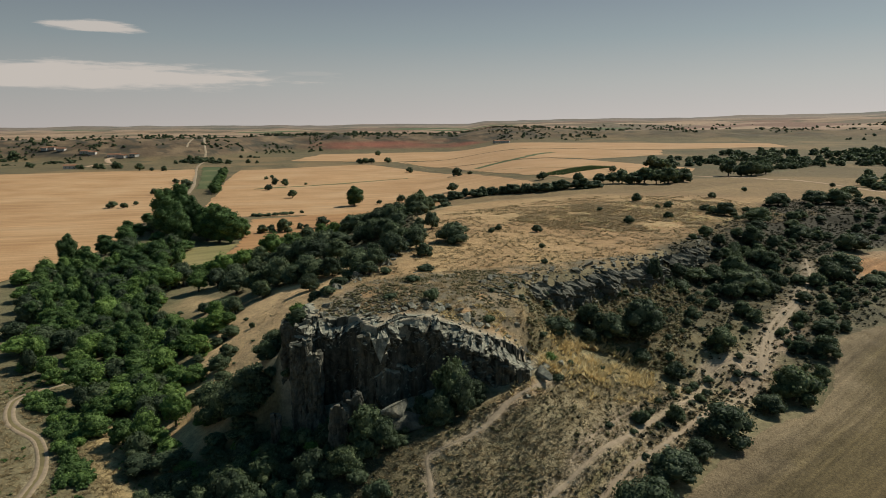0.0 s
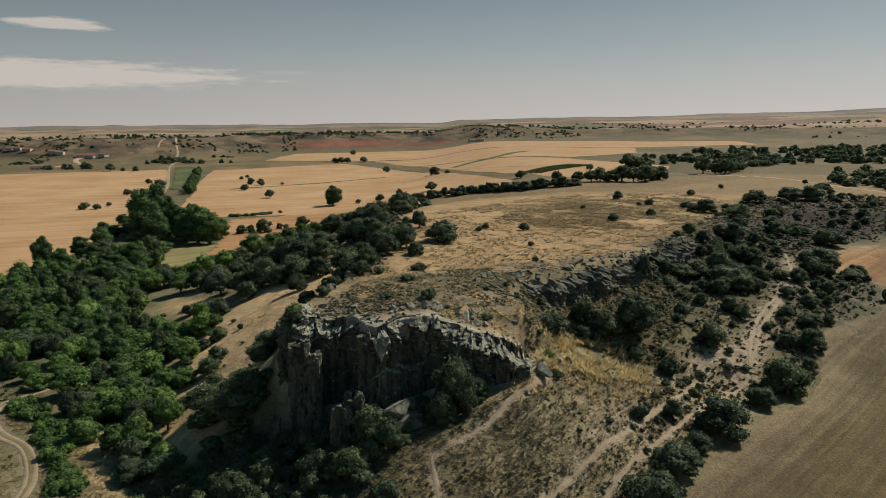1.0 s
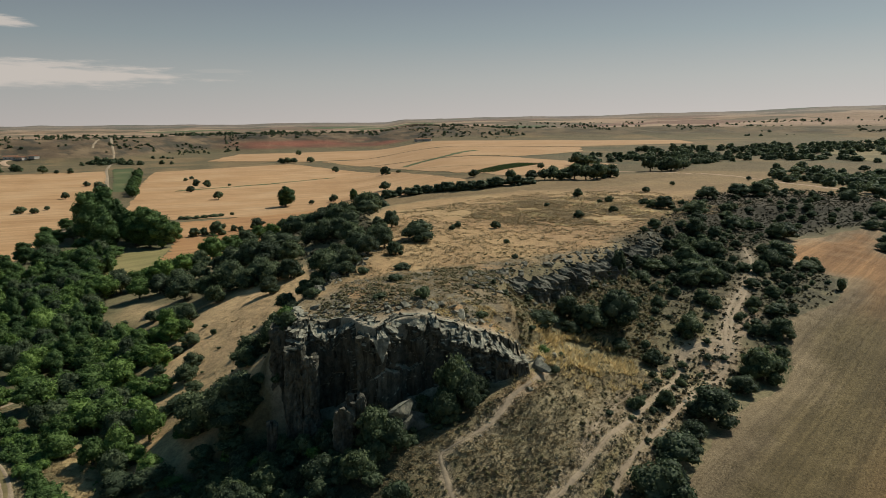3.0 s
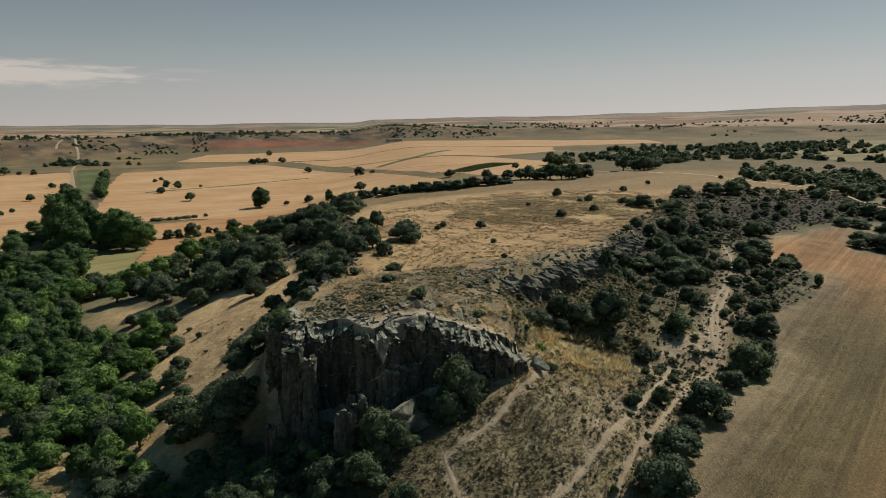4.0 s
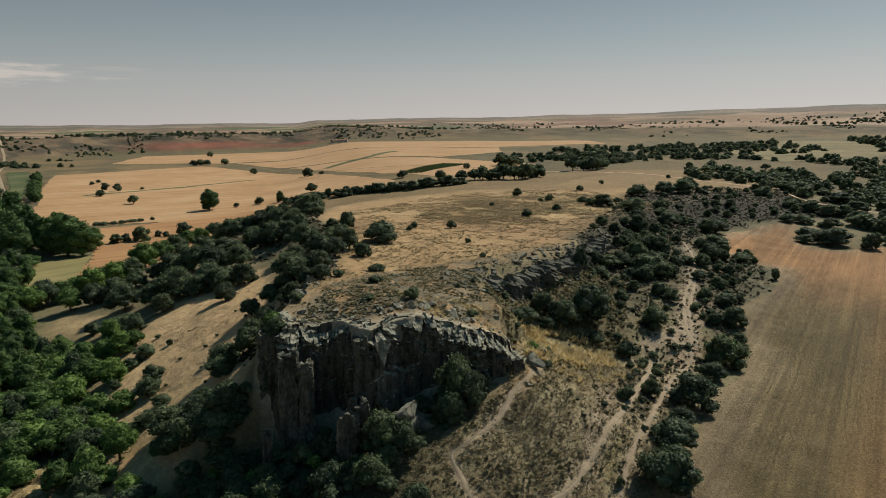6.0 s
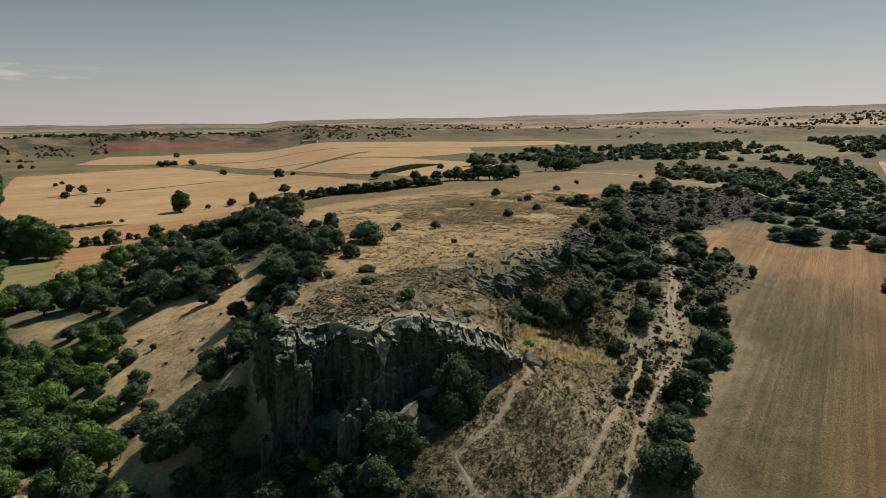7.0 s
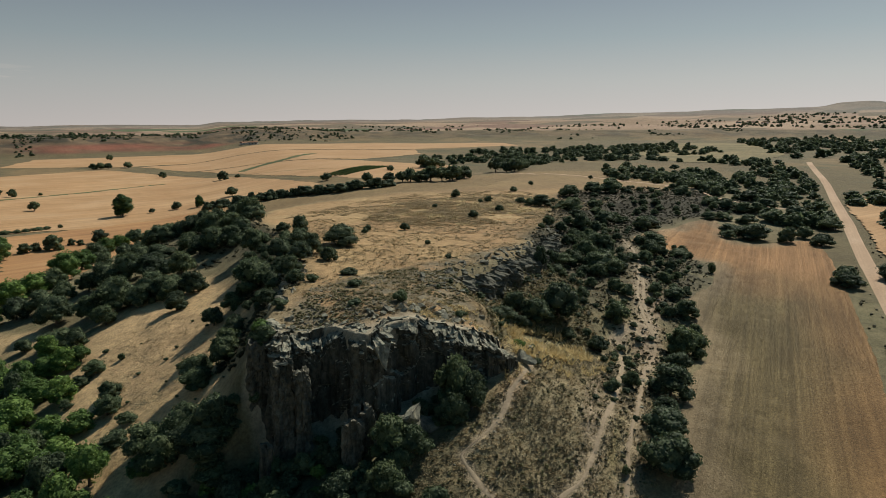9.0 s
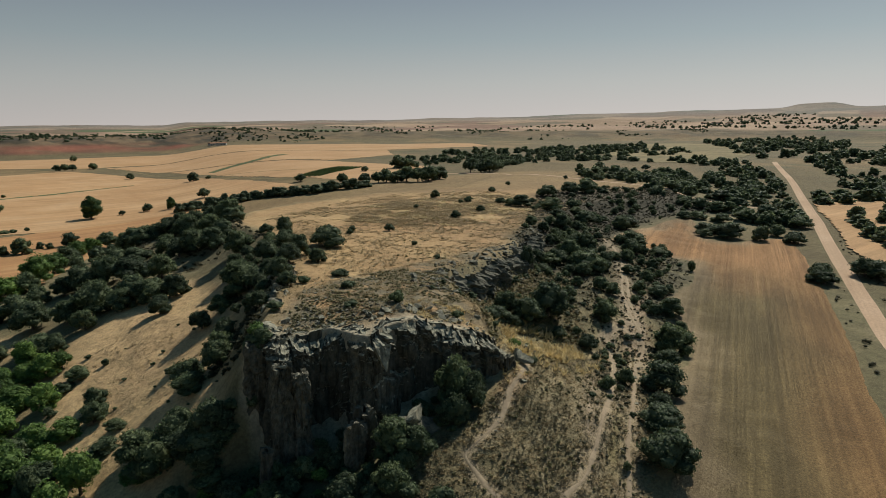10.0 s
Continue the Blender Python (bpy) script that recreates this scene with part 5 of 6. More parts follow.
VALLEY_GREENS = [(-66.3, 140.7, 6.3, 4.9), (-69.1, 139.5, 6.9, 5.4), (-73, 138.6, 7.5, 5.8), (-76.3, 136.4, 6.7, 5.2), (-78.4, 134.3, 6.5, 5.1), (-70.3, 125.8, 6.8, 5.3),
                 (-64.9, 124, 6.8, 5.3), (-59.9, 123, 6.2, 4.8), (-55.2, 120, 5.6, 4.4), (-51.2, 118.3, 4.6, 3.6), (-55.2, 125.2, 5, 3.9), (-60, 130.2, 5.4, 4.2), (-65.4, 131.2, 5.4, 4.2),
                 (-51.6, 108.4, 5, 3.9), (-53, 105.1, 5, 3.9), (-46.1, 101.7, 4.2, 3.3)]
FOOT_WILLOWS = [(-41, 107.6, 5.5, 2.6), (-48.3, 118.7, 3.8, 1.8), (-45.6, 101.5, 3.5, 1.7), (-28.8, 91.1, 3.2, 1.9)]
FOOT_OAKS = [(-34.9, 103.8, 5.9, 4.1), (-31.2, 100.6, 4.3, 2.4), (-38.4, 109.4, 4.1, 2.3), (-29.3, 100.8, 3.1, 1.5), (-32.7, 99.5, 4.3, 2), (-37.4, 99.1, 3.4, 1.7)]
FIELD_HEDGE = [(-103.2, 224.9, 7.9, 6.2), (-97, 223.8, 8.7, 6.7), (-93.9, 230, 8.9, 7), (-89.7, 233.4, 8.3, 6.5), (-86.5, 238.5, 8.5, 6.7), (-77.1, 217.9, 7.1, 5.6),
               (-81.9, 250.4, 8.2, 6.4), (-77.4, 251.2, 9.1, 7.1), (-72.7, 253.2, 8.3, 6.5), (-70, 264.2, 10.4, 8.1), (-68.2, 290.5, 10.6, 8.2), (-65.3, 311.5, 9.8, 7.6),
               (-63.6, 337, 7.8, 6.1), (-58.1, 345.8, 8, 6.3), (-51.6, 351.1, 8.2, 6.4), (-82, 238.4, 8.6, 6.7), (-83.4, 217.3, 7.1, 5.5), (-66.2, 225.2, 6.7, 5.2),
               (-104.5, 217.3, 7.6, 6), (-105.8, 208.7, 7.7, 6), (-94.1, 205.8, 7.3, 5.7), (-96.5, 195.9, 7.9, 6.1), (-99.4, 189.1, 7.6, 5.9)]
TALL_POPLARS = [(-142.9, 336, 13.3, 21.8), (-140.1, 346.5, 16.5, 22.9), (-133.6, 345.9, 13.8, 21.5), (-154.2, 360.2, 11.4, 15.8), (-129.7, 319.7, 12.7, 16.1), (-118.4, 324.4, 12, 15.1),
                (-111.1, 320.9, 12.9, 15.8), (-104.7, 318.5, 11.8, 13.9), (-103.2, 332.2, 8.6, 11.1), (-125.1, 338.8, 10.8, 14.5), (-112.3, 334.5, 12.4, 15.1), (-118.7, 335.9, 12.4, 15.1)]
VALLEY_LINE = [(-129.5, 323.4, 9, 7.7), (-125, 297.8, 9, 8.1), (-120, 298.5, 9, 5.7), (-124.1, 276.4, 9, 8.4), (-113.8, 262.6, 9, 6.4), (-114.3, 243.6, 9, 7.4), (-117.5, 238.3, 9, 7.2), (-110.3, 216.1, 9, 5.8), (-108.3, 240.9, 8.9, 5.1), (-159.7, 339.5, 9, 6.2), (-156.3, 349.5, 9, 6.7), (-172.4, 380.4, 9, 5.6), (-139, 315.9, 9, 6.1), (-143.9, 294.6, 9, 6.3)]
FOOT_EXTRA = [(-41.3, 111.6, 7.1, 4.3), (-32.9, 100.7, 6.4, 3.9), (-30.5, 100.9, 3.7, 2.4), (-41.9, 108, 5.5, 2.5), (-45.4, 100.2, 6.5, 3), (-50.8, 100.7, 6, 2.7), (-52.6, 108.9, 5.6, 2.5), (-41.5, 97.3, 4.5, 2.1), (-28.5, 88.7, 3.3, 2.2), (-32.5, 98.5, 5.1, 2.3), (-37.1, 98.2, 4.2, 2), (-38.4, 93.7, 4.9, 2.2), (-29.9, 86.2, 4.5, 2), (-43.6, 95.4, 5, 2.2), (-27.4, 96, 4.4, 2.1)]
VALLEY_LEFT = [(-154.4, 234, 9, 5.2), (-150.7, 241.5, 9, 4.4), (-138.3, 211.1, 9, 5.3), (-121.3, 187.4, 9, 6), (-110.6, 181.5, 9, 5.8), (-104.3, 162.7, 9, 4.9), (-107.2, 158.1, 7.9, 3.6), (-98.1, 161.9, 8.1, 4.5), (-98.1, 147.6, 6.1, 2.7), (-117.3, 171.9, 7, 4.4), (-128.9, 209.1, 9, 5)]
FLANK_OAKS = [(36.6, 118.1, 8, 6.1), (30.7, 116.4, 5.9, 4.2), (27.5, 119.4, 4.6, 4), (19.5, 110.8, 6.1, 2.8), (26.6, 115.2, 3.6, 2.1), (46.1, 141.3, 3.4, 5.1), (54.7, 149.8, 3.6, 2.8),
              (58.9, 152.1, 6.6, 2.9), (65, 154, 5.2, 4.1), (68.7, 148.4, 8.8, 4.9), (72.3, 160, 6.1, 4.7), (73.2, 152.5, 6.4, 5), (72.6, 147.6, 4.8, 3.8), (65.1, 144.2, 4.1, 3.2),
              (76.2, 149.3, 3.7, 2.9), (80.8, 154.7, 4.2, 3.2), (88, 160.4, 2.8, 2.2), (84.1, 173.1, 5.9, 3.8), (85.7, 169.7, 5.8, 4.1), (78, 173.7, 4.2, 3.3), (76.1, 178.7, 3.7, 2.9),
              (88.6, 186.4, 6.3, 4.9), (95.4, 187.9, 4.3, 3.3)]
UPPER_OAKS = [(101.9, 192.7, 2.9, 2.3), (53.9, 145.6, 4.1, 3.2), (89.4, 159.9, 3.4, 2.6), (83.4, 147.7, 4, 3.1), (126.5, 199.1, 8.9, 6.7), (123.7, 209.6, 4.4, 3.4),
              (118.8, 207.2, 4, 3.1), (111.7, 204.7, 7.4, 5.8), (114.8, 214.8, 4.9, 3.8), (96.5, 200.6, 5.6, 4.4), (103.2, 214, 8, 4.4), (103.9, 223.8, 3.1, 2.4),
              (132.9, 260.4, 8.8, 6.8), (97.8, 227.2, 7.6, 5.9), (94.7, 230.1, 4.7, 3.6), (95.6, 239.3, 4.4, 3.4), (119.4, 222.5, 5, 3.9), (132.4, 229.2, 3.9, 3.1),
              (151.7, 269.1, 9.6, 7.5), (161.8, 269.4, 10.2, 8), (186.8, 302, 7.4, 5.8), (172.7, 269.9, 4.1, 3.2)]
UPPER_OAKS_TWO = [(150.4, 236.8, 2.9, 2.3), (155.3, 237.3, 4.1, 3.2), (162.1, 237, 4.6, 3.6), (160.2, 232.3, 4.1, 3.2), (151, 232.1, 3.4, 2.6), (145.3, 218.9, 3.4, 2.6), (173, 216.9, 6, 4.1),
                  (196.5, 239.4, 7.1, 5.5), (197.9, 231.8, 7.4, 5.8), (241.3, 377, 4.3, 4), (274.6, 405.6, 9.3, 4.6), (342.2, 427.3, 7.5, 3.9), (258.4, 357.2, 11, 8.8),
                  (249.7, 336.3, 11, 8.8), (255.2, 327.6, 11, 8.8), (229.2, 284, 8.4, 6.5), (198.5, 260.5, 7.6, 5.9), (268.4, 325.9, 11, 8.8), (250.1, 293.3, 10.4, 8.1),
                  (155.2, 188.8, 5.7, 4.4), (163.7, 193.5, 6.2, 4.8), (167.8, 191.6, 7, 5.4)]
EDGE_OAKS = [(108.9, 175.2, 7.7, 3.4), (100, 165.7, 6.1, 4.8), (103.7, 165.3, 3.9, 3), (110.8, 165.5, 5.9, 2.6), (92.2, 158.9, 4, 3.1), (109.8, 150.4, 2.4, 3.4), (79.6, 131.9, 4.9, 2.4),
             (84.6, 133.5, 2.6, 2.1), (73.4, 121.2, 5.3, 3.5), (60.3, 106.8, 7.5, 5.7), (68.3, 121.6, 3.1, 2.4), (64.2, 131.1, 3.3, 2.6), (63, 134.3, 3.9, 3), (52.5, 119.3, 5.3, 4.3),
             (40.6, 110.1, 3.8, 2.9), (35.1, 112.1, 3.2, 2.4), (56.1, 112.7, 2, 1), (55, 117, 1.6, 1.2), (50.8, 130.3, 3, 2.3), (40.7, 89.2, 7.5, 4.7)]
EDGE_OAKS_TWO = [(29.6, 77.6, 6, 3.3), (23.6, 69.9, 7.3, 5.2), (34, 91, 2.7, 2.8), (28.5, 88.9, 2.2, 2.1), (26.4, 80.5, 1.1, 0.8), (17.3, 71, 1.1, 1.3), (22.9, 85.7, 1.3, 0.8),
                 (34.5, 83.3, 4.1, 2.6), (53.1, 100.8, 4.6, 2.9), (67.8, 112.4, 3.4, 2.6), (68.2, 127.6, 2.5, 1.9), (86.1, 143.3, 3.6, 2.8), (75.6, 134.6, 3.2, 2.5), (95.5, 151.8, 3.6, 2.8)]
ROAD_OAKS = [(137.7, 128.1, 7.3, 3.5), (157, 126.5, 10.6, 4.9), (123.8, 198.7, 7.1, 4.5), (109.1, 176, 8.2, 3.7), (161, 194.1, 7, 3.4), (163.5, 185, 11, 5), (171.1, 176.5, 6.2, 5.2),
             (184, 180.2, 6.5, 4), (178.7, 168.5, 7.4, 4.3), (208.3, 188.7, 9.2, 5), (208.2, 197, 8, 3.6), (183.3, 206, 8, 3.6), (196.9, 206.5, 8.6, 3.9), (220.5, 214.8, 9.1, 4.1),
             (200.2, 224.8, 8.7, 3.9), (226.7, 235.7, 9.8, 4.4), (265.4, 255, 10.8, 4.9), (178.3, 214.5, 6.7, 3), (246.8, 223.7, 9.7, 4.4), (238.6, 256.8, 10.5, 4.7),
             (286.6, 280.3, 11, 5.3), (316, 244, 11, 5.4), (321, 234, 10, 5), (312, 254, 9, 4.4), (347, 240, 11, 5.4), (156, 128, 6, 5), (140, 131, 7, 5)]
for group in (FIELD_OAKS, FIELD_OAKS2, CLUMP_OAKS, HILL_OAKS):
    for x, y, w in group:
        plant("shrub" if w < 2.6 else "oak", x, y, w * (1.3 if group is CLUMP_OAKS else 1.05))
for group, kinds in ((RIDGE_OAKS, "oak"), (BROW_OAKS, "oak"), (MEADOW_OAKS, "oak"), (SLOPE_TREES, "oak oak willow"), (SHOULDER_OAKS, "oak"), (THICKET, "green"), (SLOPE_GREENS, "green"), (VALLEY_GREENS, "green green willow"), (FOOT_WILLOWS, "willow"), (FOOT_OAKS, "oak"), (FOOT_EXTRA, "oak oak willow green"), (VALLEY_LEFT, "green willow"),
                     (FIELD_HEDGE, "green green oak"), (TALL_POPLARS, "poplar"), (VALLEY_LINE, "poplar willow poplar"), (FLANK_OAKS, "oak"), (UPPER_OAKS, "oak"), (UPPER_OAKS_TWO, "oak"), (EDGE_OAKS, "oak"), (EDGE_OAKS_TWO, "oak"), (ROAD_OAKS, "oak")):
    kinds = kinds.split()
    for k, (x, y, w, h) in enumerate(group):
        h = min(h, 0.52 * w) if group in (UPPER_OAKS, UPPER_OAKS_TWO) else h
        kind = kinds[k % len(kinds)]
        plant({"oak": "shrub", "green": "green_shrub", "willow": "grey_shrub"}[kind] if w < 2.6 else kind, x, y, 1.15 * w, 1.12 * h)
plant("poplar", -63, 463, 14, 17)
plant("poplar", -17, 476, 7, 10)


def scatter(loop, count, gap, seed, keep=None):
    """Points inside a closed line, no nearer to one another than gap."""
    r = random.Random(seed)
    xs, ys = [p[0] for p in loop], [p[1] for p in loop]
    got, tries = [], 0
    while len(got) < count and tries < count * 40:
        tries += 1
        x, y = r.uniform(min(xs), max(xs)), r.uniform(min(ys), max(ys))
        if float(inside(np.array([x]), np.array([y]), loop)[0]) > 0 or (keep and not keep(x, y)):
            continue
        if all((x - a) ** 2 + (y - b) ** 2 > gap * gap for a, b in got):
            got.append((x, y))
    return got


def clear_of(lines, gap):
    return lambda x, y: all(float(ribbon_d(np.array([x]), np.array([y]), l)[0]) > gap for l in lines)


def sees_track(x, y):
    """False for most places just below the hill track, which lies open along its upper side."""
    x, y = np.atleast_1d(x), np.atleast_1d(y)
    r = np.hypot(x, y)
    near = np.min([ribbon_d(x + x / r * k, y + y / r * k, TRACK_HILL) for k in (0, 8, 16, 24, 32)], 0)
    ok = (near > 4.5) | (vnoise(x, y, 11, 77, 2) > 0.42)
    return ok if len(ok) > 1 else bool(ok[0])


# dark oaks on the hill's two flanks
outer_oaks = []
for x, y, w in ((-121, 416, 5), (-117, 416, 7), (-112, 417, 5), (-108, 419, 6), (-103, 423, 8), (-99, 424, 5), (-93, 428, 3)):
    plant("shrub", x, y, w, 2.4)
LEFT_NEAR = [(-21, 114), (-15, 124), (-9, 152), (-6, 192), (-16, 190), (-21, 160), (-27, 136)]
CRAG_SIDE = [(-30, 113), (-22, 106), (-22, 116), (-20, 126), (-26, 128)]
RIGHT_WOOD = [(40, 122), (50, 146), (66, 164), (100, 200), (124, 204), (110, 178), (92, 170), (76, 148), (60, 133), (46, 118)]
BETWEEN = [(24, 82), (30, 94), (40, 108), (48, 120), (60, 130), (66, 124), (56, 108), (44, 97), (34, 87)]
MID_SLOPE = [(12, 98), (14, 108), (15, 119), (24, 128), (36, 136), (52, 152), (58, 142), (46, 120), (40, 108), (26, 116)]
RIGHT_EDGE = [(66, 112), (76, 124), (90, 143), (112, 156), (118, 168), (116, 182), (104, 176), (88, 152), (76, 136), (66, 122)]
FAR_RIDGE = [(-60, 300), (-40, 345), (-20, 400), (4, 425), (10, 300), (-6, 280), (-24, 296), (-44, 300)]
for x, y in scatter(FAR_RIDGE, 40, 6.0, 1):
    w = trng.uniform(5.0, 9.0)
    outer_oaks.append((x, y, w, w * trng.uniform(0.55, 0.8)))
for loop, n, gap, lo, hi, seed in ((LEFT_NEAR, 26, 3.4, 2.0, 4.4, 2), (WOOD_SCRUB, 80, 5.0, 2.0, 4.6, 4), (RIGHT_WOOD, 46, 3.6, 1.4, 3.8, 5), (RIGHT_EDGE, 44, 2.8, 1.4, 3.4, 6), (MID_SLOPE, 24, 3.8, 1.2, 2.6, 16), (BETWEEN, 24, 2.6, 1.0, 2.4, 18)):
    for x, y in scatter(loop, n, gap, seed, lambda x, y: clear_of((PATH_LOOP, PATH_EDGE, PATH_HIGH), 1.8)(x, y) and clear_of((TRACK_HILL,), 5)(x, y) and sees_track(x, y)):
        w = trng.uniform(lo, hi)
        plant("oak" if w > 3.0 else "shrub", x, y, w)
# the hedge under the far side of the hill
for x, y in face_line([(-12, 455), (12, 457), (25, 448), (43, 432), (59, 417), (78, 410), (94, 405)], 3.6):
    outer_oaks.append((x + trng.uniform(-2, 2), y + trng.uniform(-3, 3), trng.uniform(6.0, 11.0), trng.uniform(3.6, 6.4)))

# the valley grove
GROVE = [(-104, 153), (-136, 208), (-155, 253), (-141, 260), (-127, 260), (-133, 287), (-122, 297), (-109, 272), (-98, 222), (-82, 180), (-64, 160), (-61, 140), (-60, 127), (-50, 116), (-47, 106), (-53, 104), (-58, 106), (-66, 114), (-74, 125), (-91, 141), (-97, 145)]
for x, y in scatter(GROVE, 150, 4.2, 7):
    k = trng.random()
    if y < 150:
        plant("green" if k < 0.7 else "willow", x, y, trng.uniform(4.5, 7.5), trng.uniform(4, 6.5))
    elif k < 0.45:
        plant("poplar", x, y, trng.uniform(4, 6.5), trng.uniform(5.5, 9))
    else:
        plant("willow" if k < 0.7 else "green", x, y, trng.uniform(5, 8), trng.uniform(4.5, 7.5))
for x, y, w, h in ((-157, 270, 9, 15.5), (-132, 226, 7, 9), (-150, 306, 11, 11), (-158, 322, 10, 10), (-164, 338, 9, 9), (-152, 290, 10, 9), (-140, 278, 9, 9), (-128, 262, 9, 8), (-121, 256, 8, 7.5), (-146, 262, 9, 9)):
    plant("poplar", x, y, w, h)
for x, y in face_line([(-196, 560), (-208, 600), (-222, 650), (-236, 700), (-262, 791)], 8.0):
    plant("poplar", x + trng.uniform(-3, 3), y, trng.uniform(7, 10), trng.uniform(7, 10))
# trees and shrubs round the crag's foot
for kind, x, y, w, h in (("willow", -10.6, 84.0, 6.4, 5.6), ("willow", -8.2, 81.8, 4.6, 4.2), ("willow", 1.2, 89.4, 6.0, 8.2), ("oak", 2.4, 86.6, 4.6, 5.2), ("willow", -0.6, 85.2, 4.4, 4.6), ("oak", -1.5, 86, 4.0, 3.4), ("oak", 4.4, 89.5, 3.4, 3.4), ("oak", -13, 79, 5, 4), ("oak", -18, 82, 5, 4),
                         ("grey_shrub", -25, 88, 3, 2.6), ("grey_shrub", -22, 84, 3, 3), ("green_shrub", -28, 92, 4, 3), ("green_shrub", -33, 98, 3.6, 2.6), ("green_shrub", -29, 97, 3.4, 2.4), ("green_shrub", -24, 104, 3.4, 2.2),
                         ("grey_shrub", -2, 104, 2.8, 2.2), ("grey_shrub", -9, 106, 2.6, 1.0), ("grey_shrub", -6, 118, 3.0, 1.6), ("grey_shrub", -11.5, 127, 2.6, 1.6), ("green_shrub", 16.6, 98.6, 2.6, 1.4), ("shrub", 20, 100, 1.4, 1.0), ("shrub", 26, 104, 1.8, 1.4), ("oak", -21, 90.6, 3.6, 3.0), ("oak", -18, 91, 3.2, 2.8), ("willow", -24.6, 93.4, 4, 3.4), ("oak", -15.5, 89.5, 3.4, 3.0), ("shrub", 17, 93.6, 2, 1.2), ("shrub", 7, 101, 2.6, 1.4)):
    plant(kind, x, y, w, h)
for x, y in scatter([(-42, 84), (-38, 95), (-29, 99), (-23, 94), (-12, 86), (-8, 74), (-30, 74)], 60, 2.2, 21):
    plant("shrub" if trng.random() < 0.75 else "green_shrub", x, y, trng.uniform(2.0, 4.2))
for x, y in scatter([(-26, 86), (-25, 96), (-15, 96.5), (-9, 90), (-5, 94), (4, 93), (5, 88), (0, 84), (-6, 82), (-12, 80), (-20, 82)], 36, 2.2, 41):
    plant("grey_shrub" if trng.random() < 0.45 else "shrub", x, y, trng.uniform(1.4, 2.8))
for x, y in scatter([(-45, 88), (-41, 98), (-34, 98), (-28, 96), (-25, 90), (-25, 80), (-38, 80)], 30, 3.0, 57):
    w = trng.uniform(3.2, 5.6)
    plant("oak" if trng.random() < 0.6 else "willow", x, y, w, w * trng.uniform(0.7, 0.95))
for x, y in scatter(BRAMBLE, 26, 2.4, 10, clear_of((TRACK_VALLEY,), 2.4)):
    plant("green_shrub", x, y, trng.uniform(2.5, 4.5), trng.uniform(1.6, 2.6))


for x, y in scatter([(-30, 112), (-27, 128), (-24, 146), (-30, 158), (-44, 160), (-46, 140), (-44, 116), (-38, 108)], 12, 6.0, 53):
    plant("grey_shrub", x, y, trng.uniform(0.5, 1.2))


# ---- stuff nobody could count ----
def many(name, arrays, spots, mat, label, category):
    """One mesh of many small plants: each spot is x, y, width, height."""
    V, Q, T, off = [], [], [], 0
    rs = np.random.RandomState(3)
    xy = np.array([s[:2] for s in spots])
    zs = height(xy[:, 0], xy[:, 1])
    for (x, y, w, h), z in zip(spots, zs):
        v, f, cv, cf = arrays[rs.randint(len(arrays))]
        a = rs.uniform(0, 6.3)
        c, s = math.cos(a), math.sin(a)
        p = np.concatenate([v, cv])
        V.append(np.stack([x + w * (c * p[:, 0] - s * p[:, 1]), y + w * (s * p[:, 0] + c * p[:, 1]), z + h * p[:, 2]], 1))
        Q.append(f + off)
        T.append(cf + len(v) + off)
        off += len(p)
    q, t = np.concatenate(Q), np.concatenate(T)
    me = bpy.data.meshes.new(name)
    V = np.concatenate(V).astype(np.float32)
    me.vertices.add(len(V))
    me.vertices.foreach_set("co", V.ravel())
    me.loops.add(q.size + t.size)
    me.loops.foreach_set("vertex_index", np.concatenate([q.ravel(), t.ravel()]).astype(np.int32))
    me.polygons.add(len(q) + len(t))
    me.polygons.foreach_set("loop_start", np.concatenate([np.arange(len(q)) * 4, q.size + np.arange(len(t)) * 3]).astype(np.int32))
    me.update(calc_edges=True)
    me.polygons.foreach_set("use_smooth", np.full(len(q) + len(t), "stones" not in name))
    me.materials.append(mat)
    return tagged(new(name, me), label, category, kind="stuff")


far_oak = [crown_arrays(300 + k, [(a / 7, b / 7, c / 5.6, d / 7, e / 5.6) for a, b, c, d, e in oak_lobes(300 + k, 7, 5.6, 6, -0.4)], 110, 0.13, 0.82, 1) for k in range(3)]
heath = [crown_arrays(320 + k, [(0, 0, 0.35, 0.36, 0.45), (0.2, 0.1, 0.3, 0.22, 0.3), (-0.18, 0.12, 0.3, 0.24, 0.32)], 20, 0.15, 0.6, 1) for k in range(3)]


def tuft_arrays(seed, blades=9):
    rs = np.random.RandomState(seed)
    a = rs.uniform(0, 6.3, blades)
    lean = rs.uniform(0.5, 1.2, blades)
    d = np.stack([np.cos(a), np.sin(a)], 1)
    w = np.stack([-np.sin(a), np.cos(a)], 1) * 0.09
    base = d * 0.12
    z = np.zeros((blades, 1))
    hi = rs.uniform(0.35, 0.8, (blades, 1))
    v = np.stack([np.hstack([base - w, z]), np.hstack([base + w, z]), np.hstack([base + d * lean[:, None] + w * 0.5, hi]), np.hstack([base + d * lean[:, None] - w * 0.5, hi])], 1).reshape(-1, 3)
    return v, np.arange(blades * 4).reshape(-1, 4), np.zeros((3, 3)), np.zeros((0, 3), int)


tufts = [tuft_arrays(340 + k) for k in range(4)]


